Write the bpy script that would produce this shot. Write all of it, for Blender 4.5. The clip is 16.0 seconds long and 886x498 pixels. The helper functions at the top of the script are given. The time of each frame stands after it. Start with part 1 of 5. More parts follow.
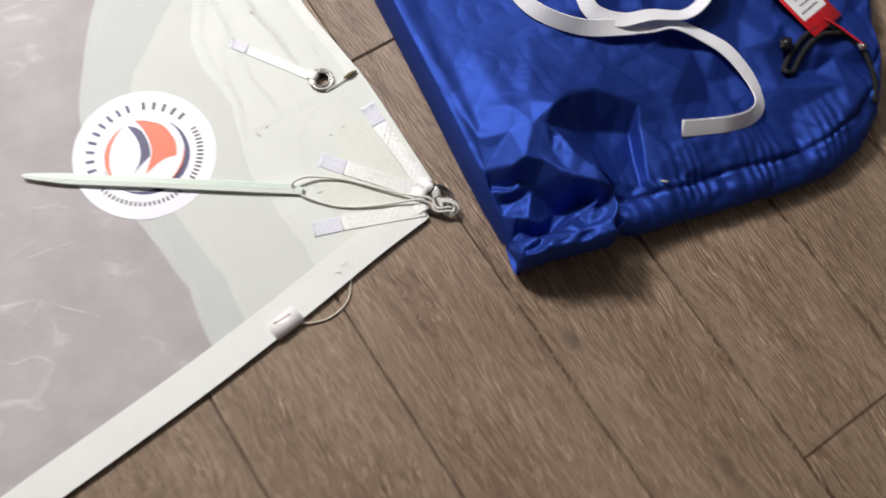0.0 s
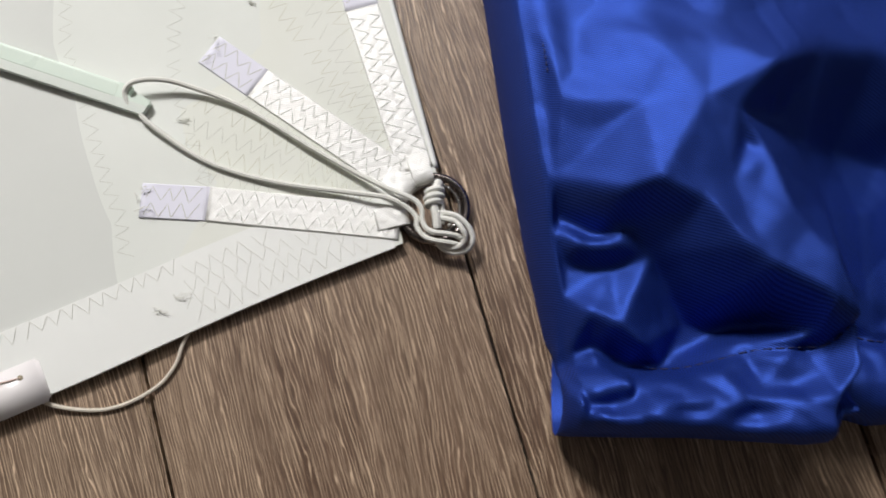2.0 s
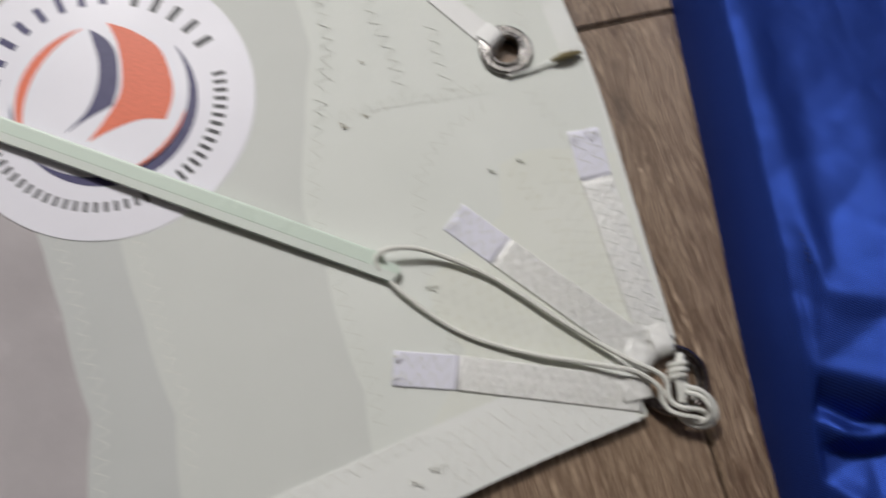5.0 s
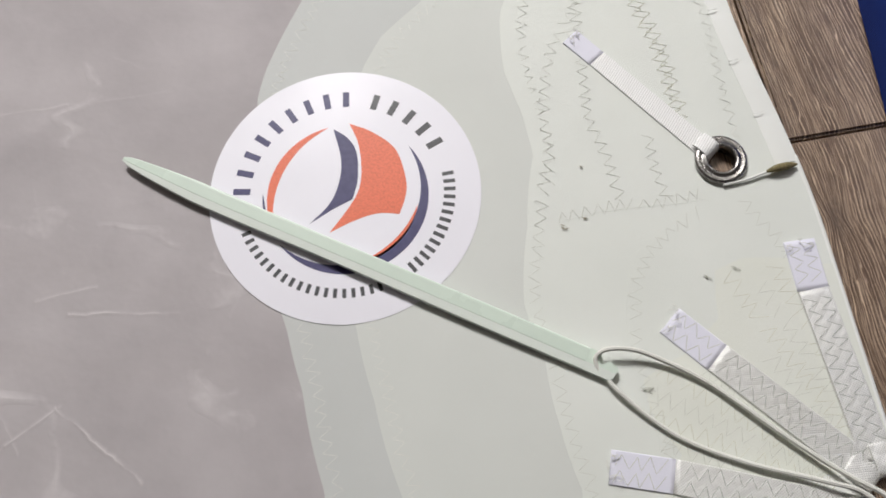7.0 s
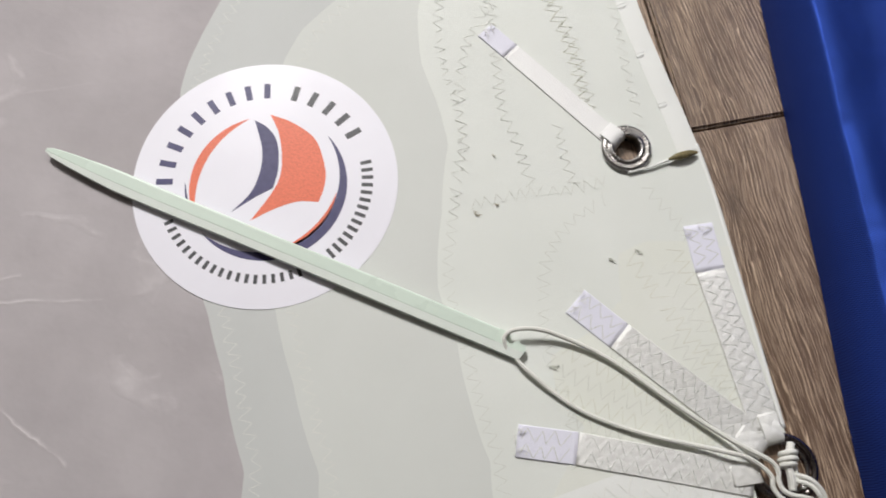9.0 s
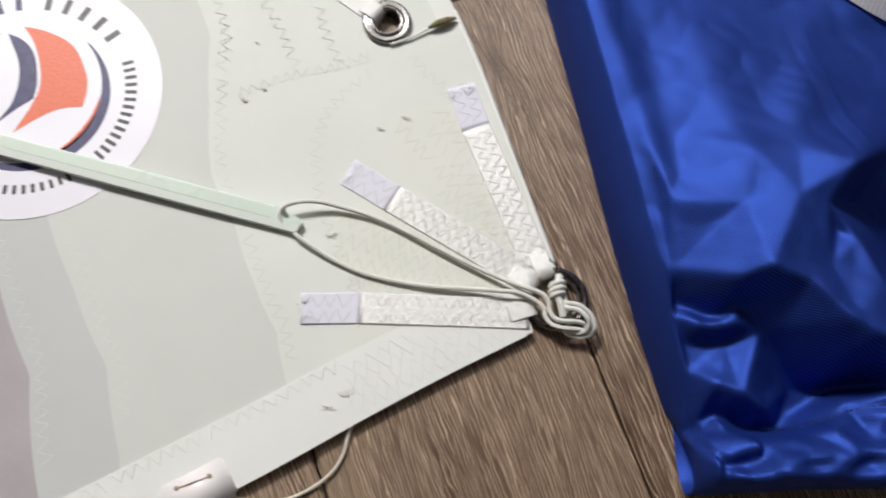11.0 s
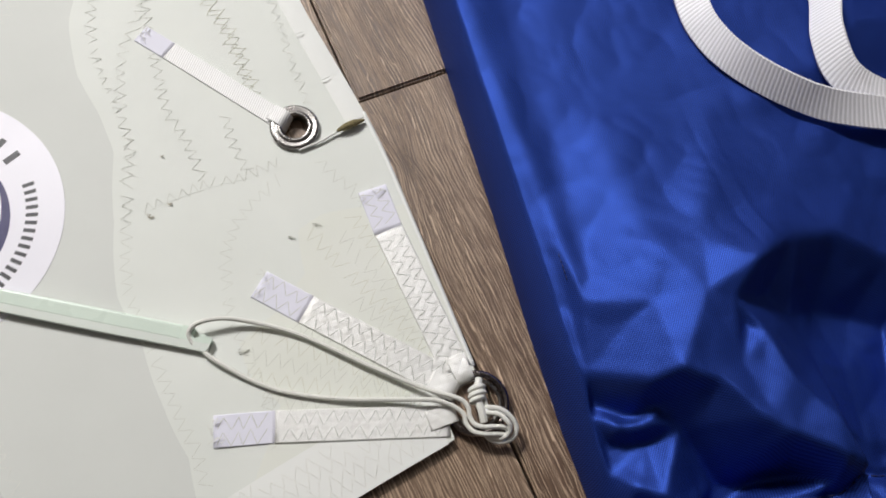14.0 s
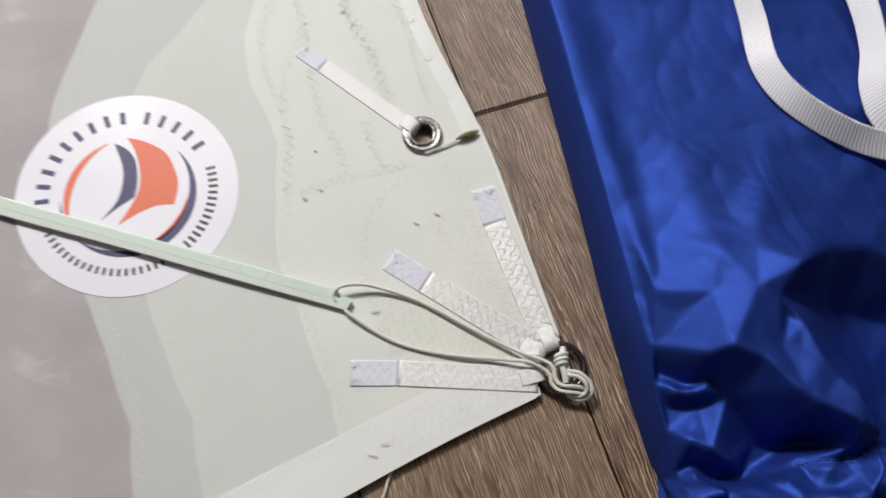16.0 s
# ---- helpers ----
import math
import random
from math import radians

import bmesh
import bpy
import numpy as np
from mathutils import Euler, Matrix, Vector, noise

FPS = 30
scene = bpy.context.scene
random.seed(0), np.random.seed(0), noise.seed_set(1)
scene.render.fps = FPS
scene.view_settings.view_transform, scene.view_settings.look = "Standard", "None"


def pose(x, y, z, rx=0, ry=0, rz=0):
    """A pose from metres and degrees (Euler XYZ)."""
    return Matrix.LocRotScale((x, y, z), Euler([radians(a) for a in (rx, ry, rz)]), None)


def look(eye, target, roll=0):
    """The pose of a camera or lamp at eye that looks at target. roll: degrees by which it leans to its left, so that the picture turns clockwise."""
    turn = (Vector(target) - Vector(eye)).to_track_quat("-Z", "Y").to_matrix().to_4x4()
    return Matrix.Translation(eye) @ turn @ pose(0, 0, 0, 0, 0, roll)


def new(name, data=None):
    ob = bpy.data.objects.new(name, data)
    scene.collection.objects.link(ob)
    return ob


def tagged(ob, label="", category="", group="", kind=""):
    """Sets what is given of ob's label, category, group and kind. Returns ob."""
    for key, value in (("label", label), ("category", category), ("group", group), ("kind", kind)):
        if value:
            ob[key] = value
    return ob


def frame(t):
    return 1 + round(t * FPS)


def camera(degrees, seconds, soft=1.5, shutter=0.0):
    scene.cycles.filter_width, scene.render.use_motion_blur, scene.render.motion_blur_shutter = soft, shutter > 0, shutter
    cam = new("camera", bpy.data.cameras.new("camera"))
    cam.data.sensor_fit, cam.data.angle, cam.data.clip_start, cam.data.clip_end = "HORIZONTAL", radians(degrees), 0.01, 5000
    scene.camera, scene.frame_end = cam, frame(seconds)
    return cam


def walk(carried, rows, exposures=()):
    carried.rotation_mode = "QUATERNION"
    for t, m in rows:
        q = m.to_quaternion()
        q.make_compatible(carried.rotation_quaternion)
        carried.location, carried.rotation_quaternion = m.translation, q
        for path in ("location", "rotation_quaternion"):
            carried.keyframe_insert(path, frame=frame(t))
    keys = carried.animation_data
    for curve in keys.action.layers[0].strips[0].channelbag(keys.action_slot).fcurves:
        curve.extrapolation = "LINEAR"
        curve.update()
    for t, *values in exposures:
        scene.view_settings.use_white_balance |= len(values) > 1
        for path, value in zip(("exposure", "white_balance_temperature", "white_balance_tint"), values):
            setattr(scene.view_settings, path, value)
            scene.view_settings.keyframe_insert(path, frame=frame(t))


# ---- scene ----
from mathutils.geometry import delaunay_2d_cdt

cam = camera(57.96, 16.0, soft=1.7, shutter=0.5)
PATH = [
    (0.0, pose(-0.1697, -0.3202, 0.9521, 17.50, -5.00, -14.07)),
    (0.5, pose(-0.0613, -0.1973, 0.8038, 13.51, -5.48, -6.15)),
    (1.0, pose(-0.0267, -0.1285, 0.6184, 11.23, -5.64, -0.10)),
    (1.5, pose(-0.0026, -0.1106, 0.4919, 11.04, -4.65, 2.72)),
    (2.0, pose(-0.0199, -0.0929, 0.4393, 11.04, -3.09, 3.19)),
    (2.5, pose(-0.0386, -0.0864, 0.4208, 11.97, -4.03, 2.47)),
    (3.0, pose(-0.0398, -0.0744, 0.4208, 12.28, -3.57, 1.88)),
    (3.5, pose(-0.0447, -0.0753, 0.4196, 12.66, -3.46, 1.47)),
    (4.0, pose(-0.0460, -0.0758, 0.4216, 12.84, -3.75, 1.41)),
    (4.5, look((-0.072, -0.059, 0.439), (-0.013, 0.409, -1.504), 9.1)),
    (5.0, look((-0.174, -0.036, 0.454), (-0.051, 0.464, -1.479), 18.8)),
    (5.2, look((-0.205, -0.032, 0.458), (-0.100, 0.486, -1.471), 17.5)),
    (7.3, pose(-0.2484, -0.0328, 0.4802, 18.82, 1.66, 9.50)),
    (7.5, pose(-0.2485, -0.0345, 0.4812, 18.80, 1.79, 9.71)),
    (8.0, pose(-0.2385, -0.0351, 0.4818, 19.03, 1.21, 10.60)),
    (8.2, pose(-0.2309, -0.0281, 0.4865, 18.39, 1.10, 10.28)),
    (10.3, pose(-0.1738, -0.0849, 0.5001, 17.51, -4.07, 2.85)),
    (10.5, pose(-0.1577, -0.0927, 0.4988, 17.22, -3.83, 1.89)),
    (11.0, pose(-0.1147, -0.0911, 0.4967, 15.85, -3.93, -0.62)),
    (11.5, pose(-0.0770, -0.0905, 0.4896, 15.00, -5.10, -2.86)),
    (12.0, pose(-0.0469, -0.0805, 0.4832, 15.42, -6.47, -4.19)),
    (12.5, pose(-0.0473, -0.0715, 0.4870, 16.08, -6.45, -4.78)),
    (13.0, pose(-0.0568, -0.0578, 0.4914, 17.20, -5.82, -4.96)),
    (13.5, pose(-0.0706, -0.0378, 0.5060, 18.04, -5.55, -4.83)),
    (14.0, pose(-0.0775, -0.0505, 0.5048, 19.00, -4.94, -4.40)),
    (14.5, pose(-0.0871, -0.0630, 0.5099, 18.87, -4.87, -3.70)),
    (15.0, pose(-0.0939, -0.0728, 0.5115, 18.43, -4.02, -2.94)),
    (15.5, pose(-0.1083, -0.0779, 0.5226, 18.69, -3.93, -1.60)),
    (16.0, pose(-0.1306, -0.0981, 0.6093, 18.96, -3.14, 0.25)),
]
EXPOSURES = [(0.0, -0.1), (0.5, -0.26), (1.0, -0.44), (1.5, -0.30), (2.5, -0.20), (3.0, -0.06), (3.5, -0.07), (4.5, -0.22), (5.0, -0.74), (5.2, -0.82), (7.5, -0.44), (10.5, -0.40), (12.0, -0.02), (12.5, -0.06), (13.5, -0.30), (15.5, -0.46), (16.0, -0.45)]
walk(cam, PATH, EXPOSURES)

# ---- light: one main room lamp up beyond the sail, and a weaker added fill ----
world = bpy.data.worlds.new("room_air")
scene.world = world
world.use_nodes = True
world.node_tree.nodes["Background"].inputs[0].default_value = (0.9, 0.95, 1.0, 1)
world.node_tree.nodes["Background"].inputs[1].default_value = 0.012


def area_lamp(name, eye, target, size, watts, colour):
    data = bpy.data.lights.new(name, "AREA")
    data.shape, data.size, data.energy, data.color = "DISK", size, watts, colour
    ob = new(name, data)
    ob.matrix_world = look(eye, target)
    return ob


area_lamp("unseen_light", (-1.20, 2.06, 2.30), (0, 0, 0), 0.72, 150.0, (1.0, 0.975, 0.972))
# fill added to lift the bag's right side; no second lamp is known
area_lamp("unseen_light", (0.2, 1.5, 2.3), (0, 0, 0), 0.5, 9.0, (1.0, 0.97, 0.94))


# ---- materials ----
class Nodes:
    """Short ways to write a node material."""

    def __init__(self, name):
        self.mat = bpy.data.materials.new(name)
        self.mat.use_nodes = True
        self.tree = self.mat.node_tree
        self.bsdf = self.tree.nodes["Principled BSDF"]

    def put(self, value, socket):
        if isinstance(value, bpy.types.NodeSocket):
            self.tree.links.new(value, socket)
        else:
            socket.default_value = value

    def node(self, kind, **settings):
        n = self.tree.nodes.new(kind)
        for key, value in settings.items():
            setattr(n, key, value)
        return n

    def math(self, op, a, b=0.0, c=0.0):
        n = self.node("ShaderNodeMath", operation=op)
        for value, socket in zip((a, b, c), n.inputs):
            self.put(value, socket)
        return n.outputs[0]

    def vmath(self, op, a, b):
        n = self.node("ShaderNodeVectorMath", operation=op)
        self.put(a, n.inputs[0])
        self.put(b, n.inputs[1])
        return n.outputs["Value"] if op in ("LENGTH", "DISTANCE", "DOT_PRODUCT") else n.outputs[0]

    def coords(self, which="Object"):
        return self.node("ShaderNodeTexCoord").outputs[which]

    def place(self):
        return self.node("ShaderNodeNewGeometry").outputs["Position"]

    def split(self, v):
        n = self.node("ShaderNodeSeparateXYZ")
        self.put(v, n.inputs[0])
        return n.outputs

    def join(self, x, y, z=0.0):
        n = self.node("ShaderNodeCombineXYZ")
        for value, socket in zip((x, y, z), n.inputs):
            self.put(value, socket)
        return n.outputs[0]

    def noise(self, v, scale, detail=3.0, rough=0.5):
        n = self.node("ShaderNodeTexNoise")
        self.put(v, n.inputs["Vector"])
        n.inputs["Scale"].default_value = scale
        n.inputs["Detail"].default_value = detail
        n.inputs["Roughness"].default_value = rough
        return n.outputs["Fac"]

    def span(self, v, a, b, c=0.0, d=1.0):
        n = self.node("ShaderNodeMapRange")
        n.clamp = True
        for value, socket in zip((v, a, b, c, d), n.inputs):
            self.put(value, socket)
        return n.outputs[0]

    def mix(self, f, a, b):
        n = self.node("ShaderNodeMix", data_type="RGBA")
        self.put(f, n.inputs[0])
        for value, socket in ((a, n.inputs[6]), (b, n.inputs[7])):
            self.put((*value, 1.0) if isinstance(value, tuple) else value, socket)
        return n.outputs[2]

    def bump(self, height, strength, distance):
        n = self.node("ShaderNodeBump")
        n.inputs["Strength"].default_value = strength
        n.inputs["Distance"].default_value = distance
        self.put(height, n.inputs["Height"])
        self.tree.links.new(n.outputs[0], self.bsdf.inputs["Normal"])

    def done(self, colour, rough=0.5, metal=0.0, spec=0.5, sheen=0.0):
        self.put((*colour, 1.0) if isinstance(colour, tuple) else colour, self.bsdf.inputs["Base Color"])
        self.put(rough, self.bsdf.inputs["Roughness"])
        self.bsdf.inputs["Metallic"].default_value = metal
        self.bsdf.inputs["Specular IOR Level"].default_value = spec
        self.bsdf.inputs["Sheen Weight"].default_value = sheen
        return self.mat


    def satin(self, colour, gloss, share, rough):
        """A matt ground with a share of soft metallic-looking sheen, as of filament cloth."""
        sheen = self.node("ShaderNodeBsdfGlossy")
        self.put((*gloss, 1.0) if isinstance(gloss, tuple) else gloss, sheen.inputs["Color"])
        self.put(rough, sheen.inputs["Roughness"])
        self.tree.links.new(self.bsdf.inputs["Normal"].links[0].from_socket, sheen.inputs["Normal"])
        both = self.node("ShaderNodeMixShader")
        both.inputs[0].default_value = share
        self.tree.links.new(self.bsdf.outputs[0], both.inputs[1])
        self.tree.links.new(sheen.outputs[0], both.inputs[2])
        self.tree.links.new(both.outputs[0], self.tree.nodes["Material Output"].inputs["Surface"])
        return self.done(colour, 0.6, spec=0.2)


def wood_material():
    m = Nodes("oak_laminate")
    along, across, _ = m.split(m.coords())
    seed = m.node("ShaderNodeObjectInfo").outputs["Random"]
    shift = m.math("MULTIPLY", seed, 37.0)
    soft = m.noise(m.join(m.math("MULTIPLY", along, 2.2), m.math("MULTIPLY", across, 9.0), shift), 1.0, 2.0)
    lane = m.math("ADD", across, m.math("MULTIPLY", m.math("SUBTRACT", soft, 0.5), 0.05))
    # the grain bends round the knots
    px, py, _ = m.split(m.place())
    dark = None
    for kx, ky, size, stain in ((-0.040, 0.184, 0.016, 0.6), (0.112, -0.196, 0.020, 1.0), (0.250, -0.385, 0.018, 0.9), (-0.33, -0.29, 0.015, 0.8), (0.262, -0.155, 0.030, 0.0), (-0.30, -0.235, 0.030, 0.1)):
        dx, dy = m.math("SUBTRACT", px, kx), m.math("SUBTRACT", py, ky)
        run = m.math("ADD", m.math("MULTIPLY", dx, D[0]), m.math("MULTIPLY", dy, D[1]))
        side = m.math("ADD", m.math("MULTIPLY", dx, N[0]), m.math("MULTIPLY", dy, N[1]))
        far = m.math("SQRT", m.math("ADD", m.math("POWER", m.math("MULTIPLY", run, 0.55), 2.0), m.math("POWER", side, 2.0)))
        push = m.math("EXPONENT", m.math("MULTIPLY", far, -1.0 / size))
        sign = m.math("DIVIDE", side, m.math("ADD", far, 0.004))
        lane = m.math("SUBTRACT", lane, m.math("MULTIPLY", m.math("MULTIPLY", push, sign), size * 0.75))
        whorl = m.math("ADD", m.math("MULTIPLY", m.math("SINE", m.math("MULTIPLY", far, 2300.0)), 0.3), 0.7)
        spot = m.math("MULTIPLY", m.span(far, size * 0.20, size * 0.62, stain, 0.0), whorl)
        dark = spot if dark is None else m.math("MAXIMUM", dark, spot)
    sway = m.noise(m.join(m.math("MULTIPLY", along, 14.0), m.math("MULTIPLY", across, 50.0), m.math("ADD", shift, 2.0)), 1.0, 2.0)
    lane_f = m.math("ADD", lane, m.math("MULTIPLY", m.math("SUBTRACT", sway, 0.5), 0.0045))
    fine = m.noise(m.join(m.math("MULTIPLY", along, 36.0), m.math("MULTIPLY", lane_f, 1750.0), shift), 1.0, 1.0, 0.4)
    finer = m.noise(m.join(m.math("MULTIPLY", along, 50.0), m.math("MULTIPLY", lane_f, 2500.0), m.math("ADD", shift, 6.0)), 1.0, 1.0, 0.4)
    patchy = m.noise(m.join(m.math("MULTIPLY", along, 6.0), m.math("MULTIPLY", lane, 75.0), m.math("ADD", shift, 9.0)), 1.0, 3.0)
    line_one = m.math("MULTIPLY", m.span(fine, 0.595, 0.628), m.span(patchy, 0.30, 0.52, 0.3, 1.0))
    line_two = m.math("MULTIPLY", m.span(finer, 0.575, 0.62), m.span(patchy, 0.62, 0.42, 0.1, 0.85))
    warp = m.noise(m.join(m.math("MULTIPLY", along, 8.0), m.math("MULTIPLY", lane, 150.0), m.math("ADD", shift, 13.0)), 1.0, 2.0)
    wobble = m.noise(m.join(m.math("MULTIPLY", along, 75.0), m.math("MULTIPLY", lane, 260.0), m.math("ADD", shift, 17.0)), 1.0, 1.0)
    phase = m.math("ADD", m.math("MULTIPLY", lane_f, 500.0), m.math("ADD", m.math("MULTIPLY", warp, 3.0), m.math("MULTIPLY", wobble, 1.1)))
    ridge = m.math("SINE", m.math("MULTIPLY", phase, 2 * math.pi))
    broken = m.noise(m.join(m.math("MULTIPLY", along, 26.0), m.math("MULTIPLY", lane_f, 600.0), m.math("ADD", shift, 21.0)), 1.0, 1.0)
    gate = m.math("MULTIPLY", m.span(broken, 0.38, 0.50, 0.06, 1.0), m.span(patchy, 0.25, 0.48, 0.4, 1.0))
    line_three = m.math("MULTIPLY", m.span(ridge, 0.74, 0.96), gate)
    streak = m.math("MAXIMUM", m.math("MULTIPLY", m.math("MAXIMUM", line_one, line_two), 0.52), line_three)
    furrow = m.math("MULTIPLY", m.span(ridge, 0.1, -0.9), 0.55)
    rings = m.noise(m.join(m.math("MULTIPLY", along, 3.0), m.math("MULTIPLY", lane, 95.0), m.math("ADD", shift, 3.0)), 1.0, 3.0)
    broad = m.noise(m.join(m.math("MULTIPLY", along, 3.5), m.math("MULTIPLY", across, 12.0), m.math("ADD", shift, 5.0)), 1.0, 3.0)
    base = m.mix(m.span(rings, 0.35, 0.68), (0.104, 0.056, 0.032), (0.166, 0.096, 0.056))
    base = m.mix(m.span(broad, 0.38, 0.64, 0.0, 0.75), base, (0.285, 0.198, 0.130))
    base = m.mix(m.span(seed, 0.0, 1.0, 0.0, 0.4), base, (0.105, 0.066, 0.038))
    base = m.mix(furrow, base, (0.075, 0.042, 0.024))
    colour = m.mix(m.math("MULTIPLY", streak, 0.9), base, (0.74, 0.56, 0.39))
    colour = m.mix(m.math("MULTIPLY", dark, 0.8), colour, (0.075, 0.050, 0.036))
    m.bump(m.math("MULTIPLY", streak, 1.0), 0.6, 0.0005)
    return m.done(colour, m.span(rings, 0.3, 0.7, 0.40, 0.50), spec=0.8)


def cloth_material(name, colour, tint, rough=0.6, spec=0.3, weave=0.0012, mottled=0.5, strength=0.22):
    m = Nodes(name)
    v = m.place()
    big, small = m.noise(v, 14.0, 4.0), m.noise(v, 130.0, 3.0)
    x, y, _ = m.split(v)
    k = 2 * math.pi / weave
    grid = m.math("MULTIPLY", m.math("SINE", m.math("MULTIPLY", m.math("ADD", x, m.math("MULTIPLY", y, 0.48)), k)), m.math("SINE", m.math("MULTIPLY", m.math("SUBTRACT", y, m.math("MULTIPLY", x, 0.48)), k)))
    col = m.mix(m.math("MULTIPLY", m.span(big, 0.35, 0.7), mottled), colour, tint)
    col = m.mix(m.span(small, 0.62, 0.8, 0.0, 0.12), col, tint)
    m.bump(m.math("ADD", m.math("MULTIPLY", grid, 0.4), m.math("MULTIPLY", big, 3.0)), strength, 0.0008)
    return m.done(col, rough, spec=spec)


CREASES = [(-0.503, 0.046, -0.437, 0.058, 0.9), (-0.492, -0.009, -0.431, -0.043, 1.0), (-0.516, -0.036, -0.490, -0.008, 0.8), (-0.602, 0.165, -0.548, 0.184, 0.6), (-0.548, 0.184, -0.482, 0.205, 0.4), (-0.525, 0.051, -0.491, 0.066, 0.7), (-0.405, 0.060, -0.395, 0.095, 0.35), (-0.527, 0.223, -0.501, 0.218, 0.4), (-0.529, -0.017, -0.507, -0.039, 0.6), (-0.552, 0.125, -0.533, 0.092, 0.35)]


def film_material():
    """Thin single cloth: greyer, crinkled."""
    m = Nodes("single_sailcloth")
    v = m.place()
    warp = m.noise(v, 5.0, 2.0)
    big, small = m.noise(v, 9.0, 5.0, 0.6), m.noise(v, 45.0, 4.0)
    streaks = m.noise(m.vmath("MULTIPLY", v, (4.0, 22.0, 1.0)), 1.0, 4.0)
    col = m.mix(m.span(big, 0.3, 0.72), (0.395, 0.366, 0.373), (0.522, 0.489, 0.495))
    col = m.mix(m.span(streaks, 0.45, 0.75, 0.0, 0.4), col, (0.42, 0.385, 0.385))
    bent = m.noise(m.vmath("ADD", m.vmath("MULTIPLY", v, (5.0, 9.0, 1.0)), (3.7, 1.1, 0.0)), 1.0, 3.0)
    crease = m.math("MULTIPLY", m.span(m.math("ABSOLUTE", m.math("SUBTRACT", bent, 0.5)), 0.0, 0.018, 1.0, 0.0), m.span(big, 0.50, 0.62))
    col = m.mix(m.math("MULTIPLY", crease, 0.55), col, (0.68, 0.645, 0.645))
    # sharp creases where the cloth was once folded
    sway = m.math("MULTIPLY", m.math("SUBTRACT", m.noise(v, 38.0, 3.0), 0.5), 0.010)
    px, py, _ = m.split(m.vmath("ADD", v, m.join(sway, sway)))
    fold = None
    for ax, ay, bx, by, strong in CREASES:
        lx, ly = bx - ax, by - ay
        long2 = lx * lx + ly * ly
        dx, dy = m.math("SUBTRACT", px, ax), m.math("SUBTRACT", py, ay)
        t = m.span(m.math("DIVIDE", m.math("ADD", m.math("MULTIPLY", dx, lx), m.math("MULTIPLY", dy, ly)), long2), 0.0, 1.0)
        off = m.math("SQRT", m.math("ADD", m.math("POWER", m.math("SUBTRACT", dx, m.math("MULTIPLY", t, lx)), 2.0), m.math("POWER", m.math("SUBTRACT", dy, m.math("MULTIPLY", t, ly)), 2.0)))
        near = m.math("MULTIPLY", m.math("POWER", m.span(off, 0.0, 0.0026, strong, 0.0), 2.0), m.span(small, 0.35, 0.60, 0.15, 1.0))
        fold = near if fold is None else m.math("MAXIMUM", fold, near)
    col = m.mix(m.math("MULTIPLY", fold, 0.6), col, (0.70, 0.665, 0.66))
    crease = m.math("MAXIMUM", crease, m.math("MULTIPLY", fold, 0.9))
    m.bump(m.math("ADD", m.math("MULTIPLY", warp, 2.0), m.math("ADD", big, m.math("ADD", m.math("MULTIPLY", small, 0.2), m.math("MULTIPLY", crease, 0.35)))), 0.3, 0.005)
    return m.done(col, 0.68, spec=0.15)


def webbing_material(name, colour, rib=0.0011, rough=0.38, strength=0.5):
    m = Nodes(name)
    u, w, _ = m.split(m.coords("UV"))
    k = 2 * math.pi / rib
    a = m.math("SINE", m.math("MULTIPLY", m.math("ADD", u, w), k))
    b = m.math("SINE", m.math("MULTIPLY", m.math("SUBTRACT", u, w), k))
    high = m.math("MAXIMUM", a, b)
    stain = m.noise(m.place(), 60.0, 3.0)
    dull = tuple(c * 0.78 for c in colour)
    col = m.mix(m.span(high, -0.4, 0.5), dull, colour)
    col = m.mix(m.span(stain, 0.5, 0.75, 0.0, 0.3), col, (colour[0] * 0.84, colour[1] * 0.83, colour[2] * 0.74))
    q = math.pi / 0.0085
    quilt = m.math("MULTIPLY", m.math("ABSOLUTE", m.math("SINE", m.math("MULTIPLY", m.math("ADD", u, w), q))), m.math("ABSOLUTE", m.math("SINE", m.math("MULTIPLY", m.math("SUBTRACT", u, w), q))))
    m.bump(m.math("ADD", m.math("MULTIPLY", high, 0.3), m.math("MULTIPLY", quilt, 0.7)), strength, 0.0006)
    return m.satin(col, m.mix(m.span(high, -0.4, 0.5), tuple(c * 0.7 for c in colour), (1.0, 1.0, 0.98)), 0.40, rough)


def ribbed_material(name, colour, rib=0.0016):
    m = Nodes(name)
    u, w, _ = m.split(m.coords("UV"))
    high = m.math("SINE", m.math("MULTIPLY", m.math("ADD", u, m.math("MULTIPLY", w, 0.25)), 2 * math.pi / rib))
    stain = m.noise(m.place(), 40.0, 3.0)
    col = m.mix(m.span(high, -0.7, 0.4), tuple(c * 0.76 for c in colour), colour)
    col = m.mix(m.span(stain, 0.5, 0.8, 0.0, 0.25), col, tuple(c * 0.8 for c in colour))
    m.bump(high, 0.3, 0.0003)
    return m.done(col, 0.45, spec=0.5, sheen=0.2)


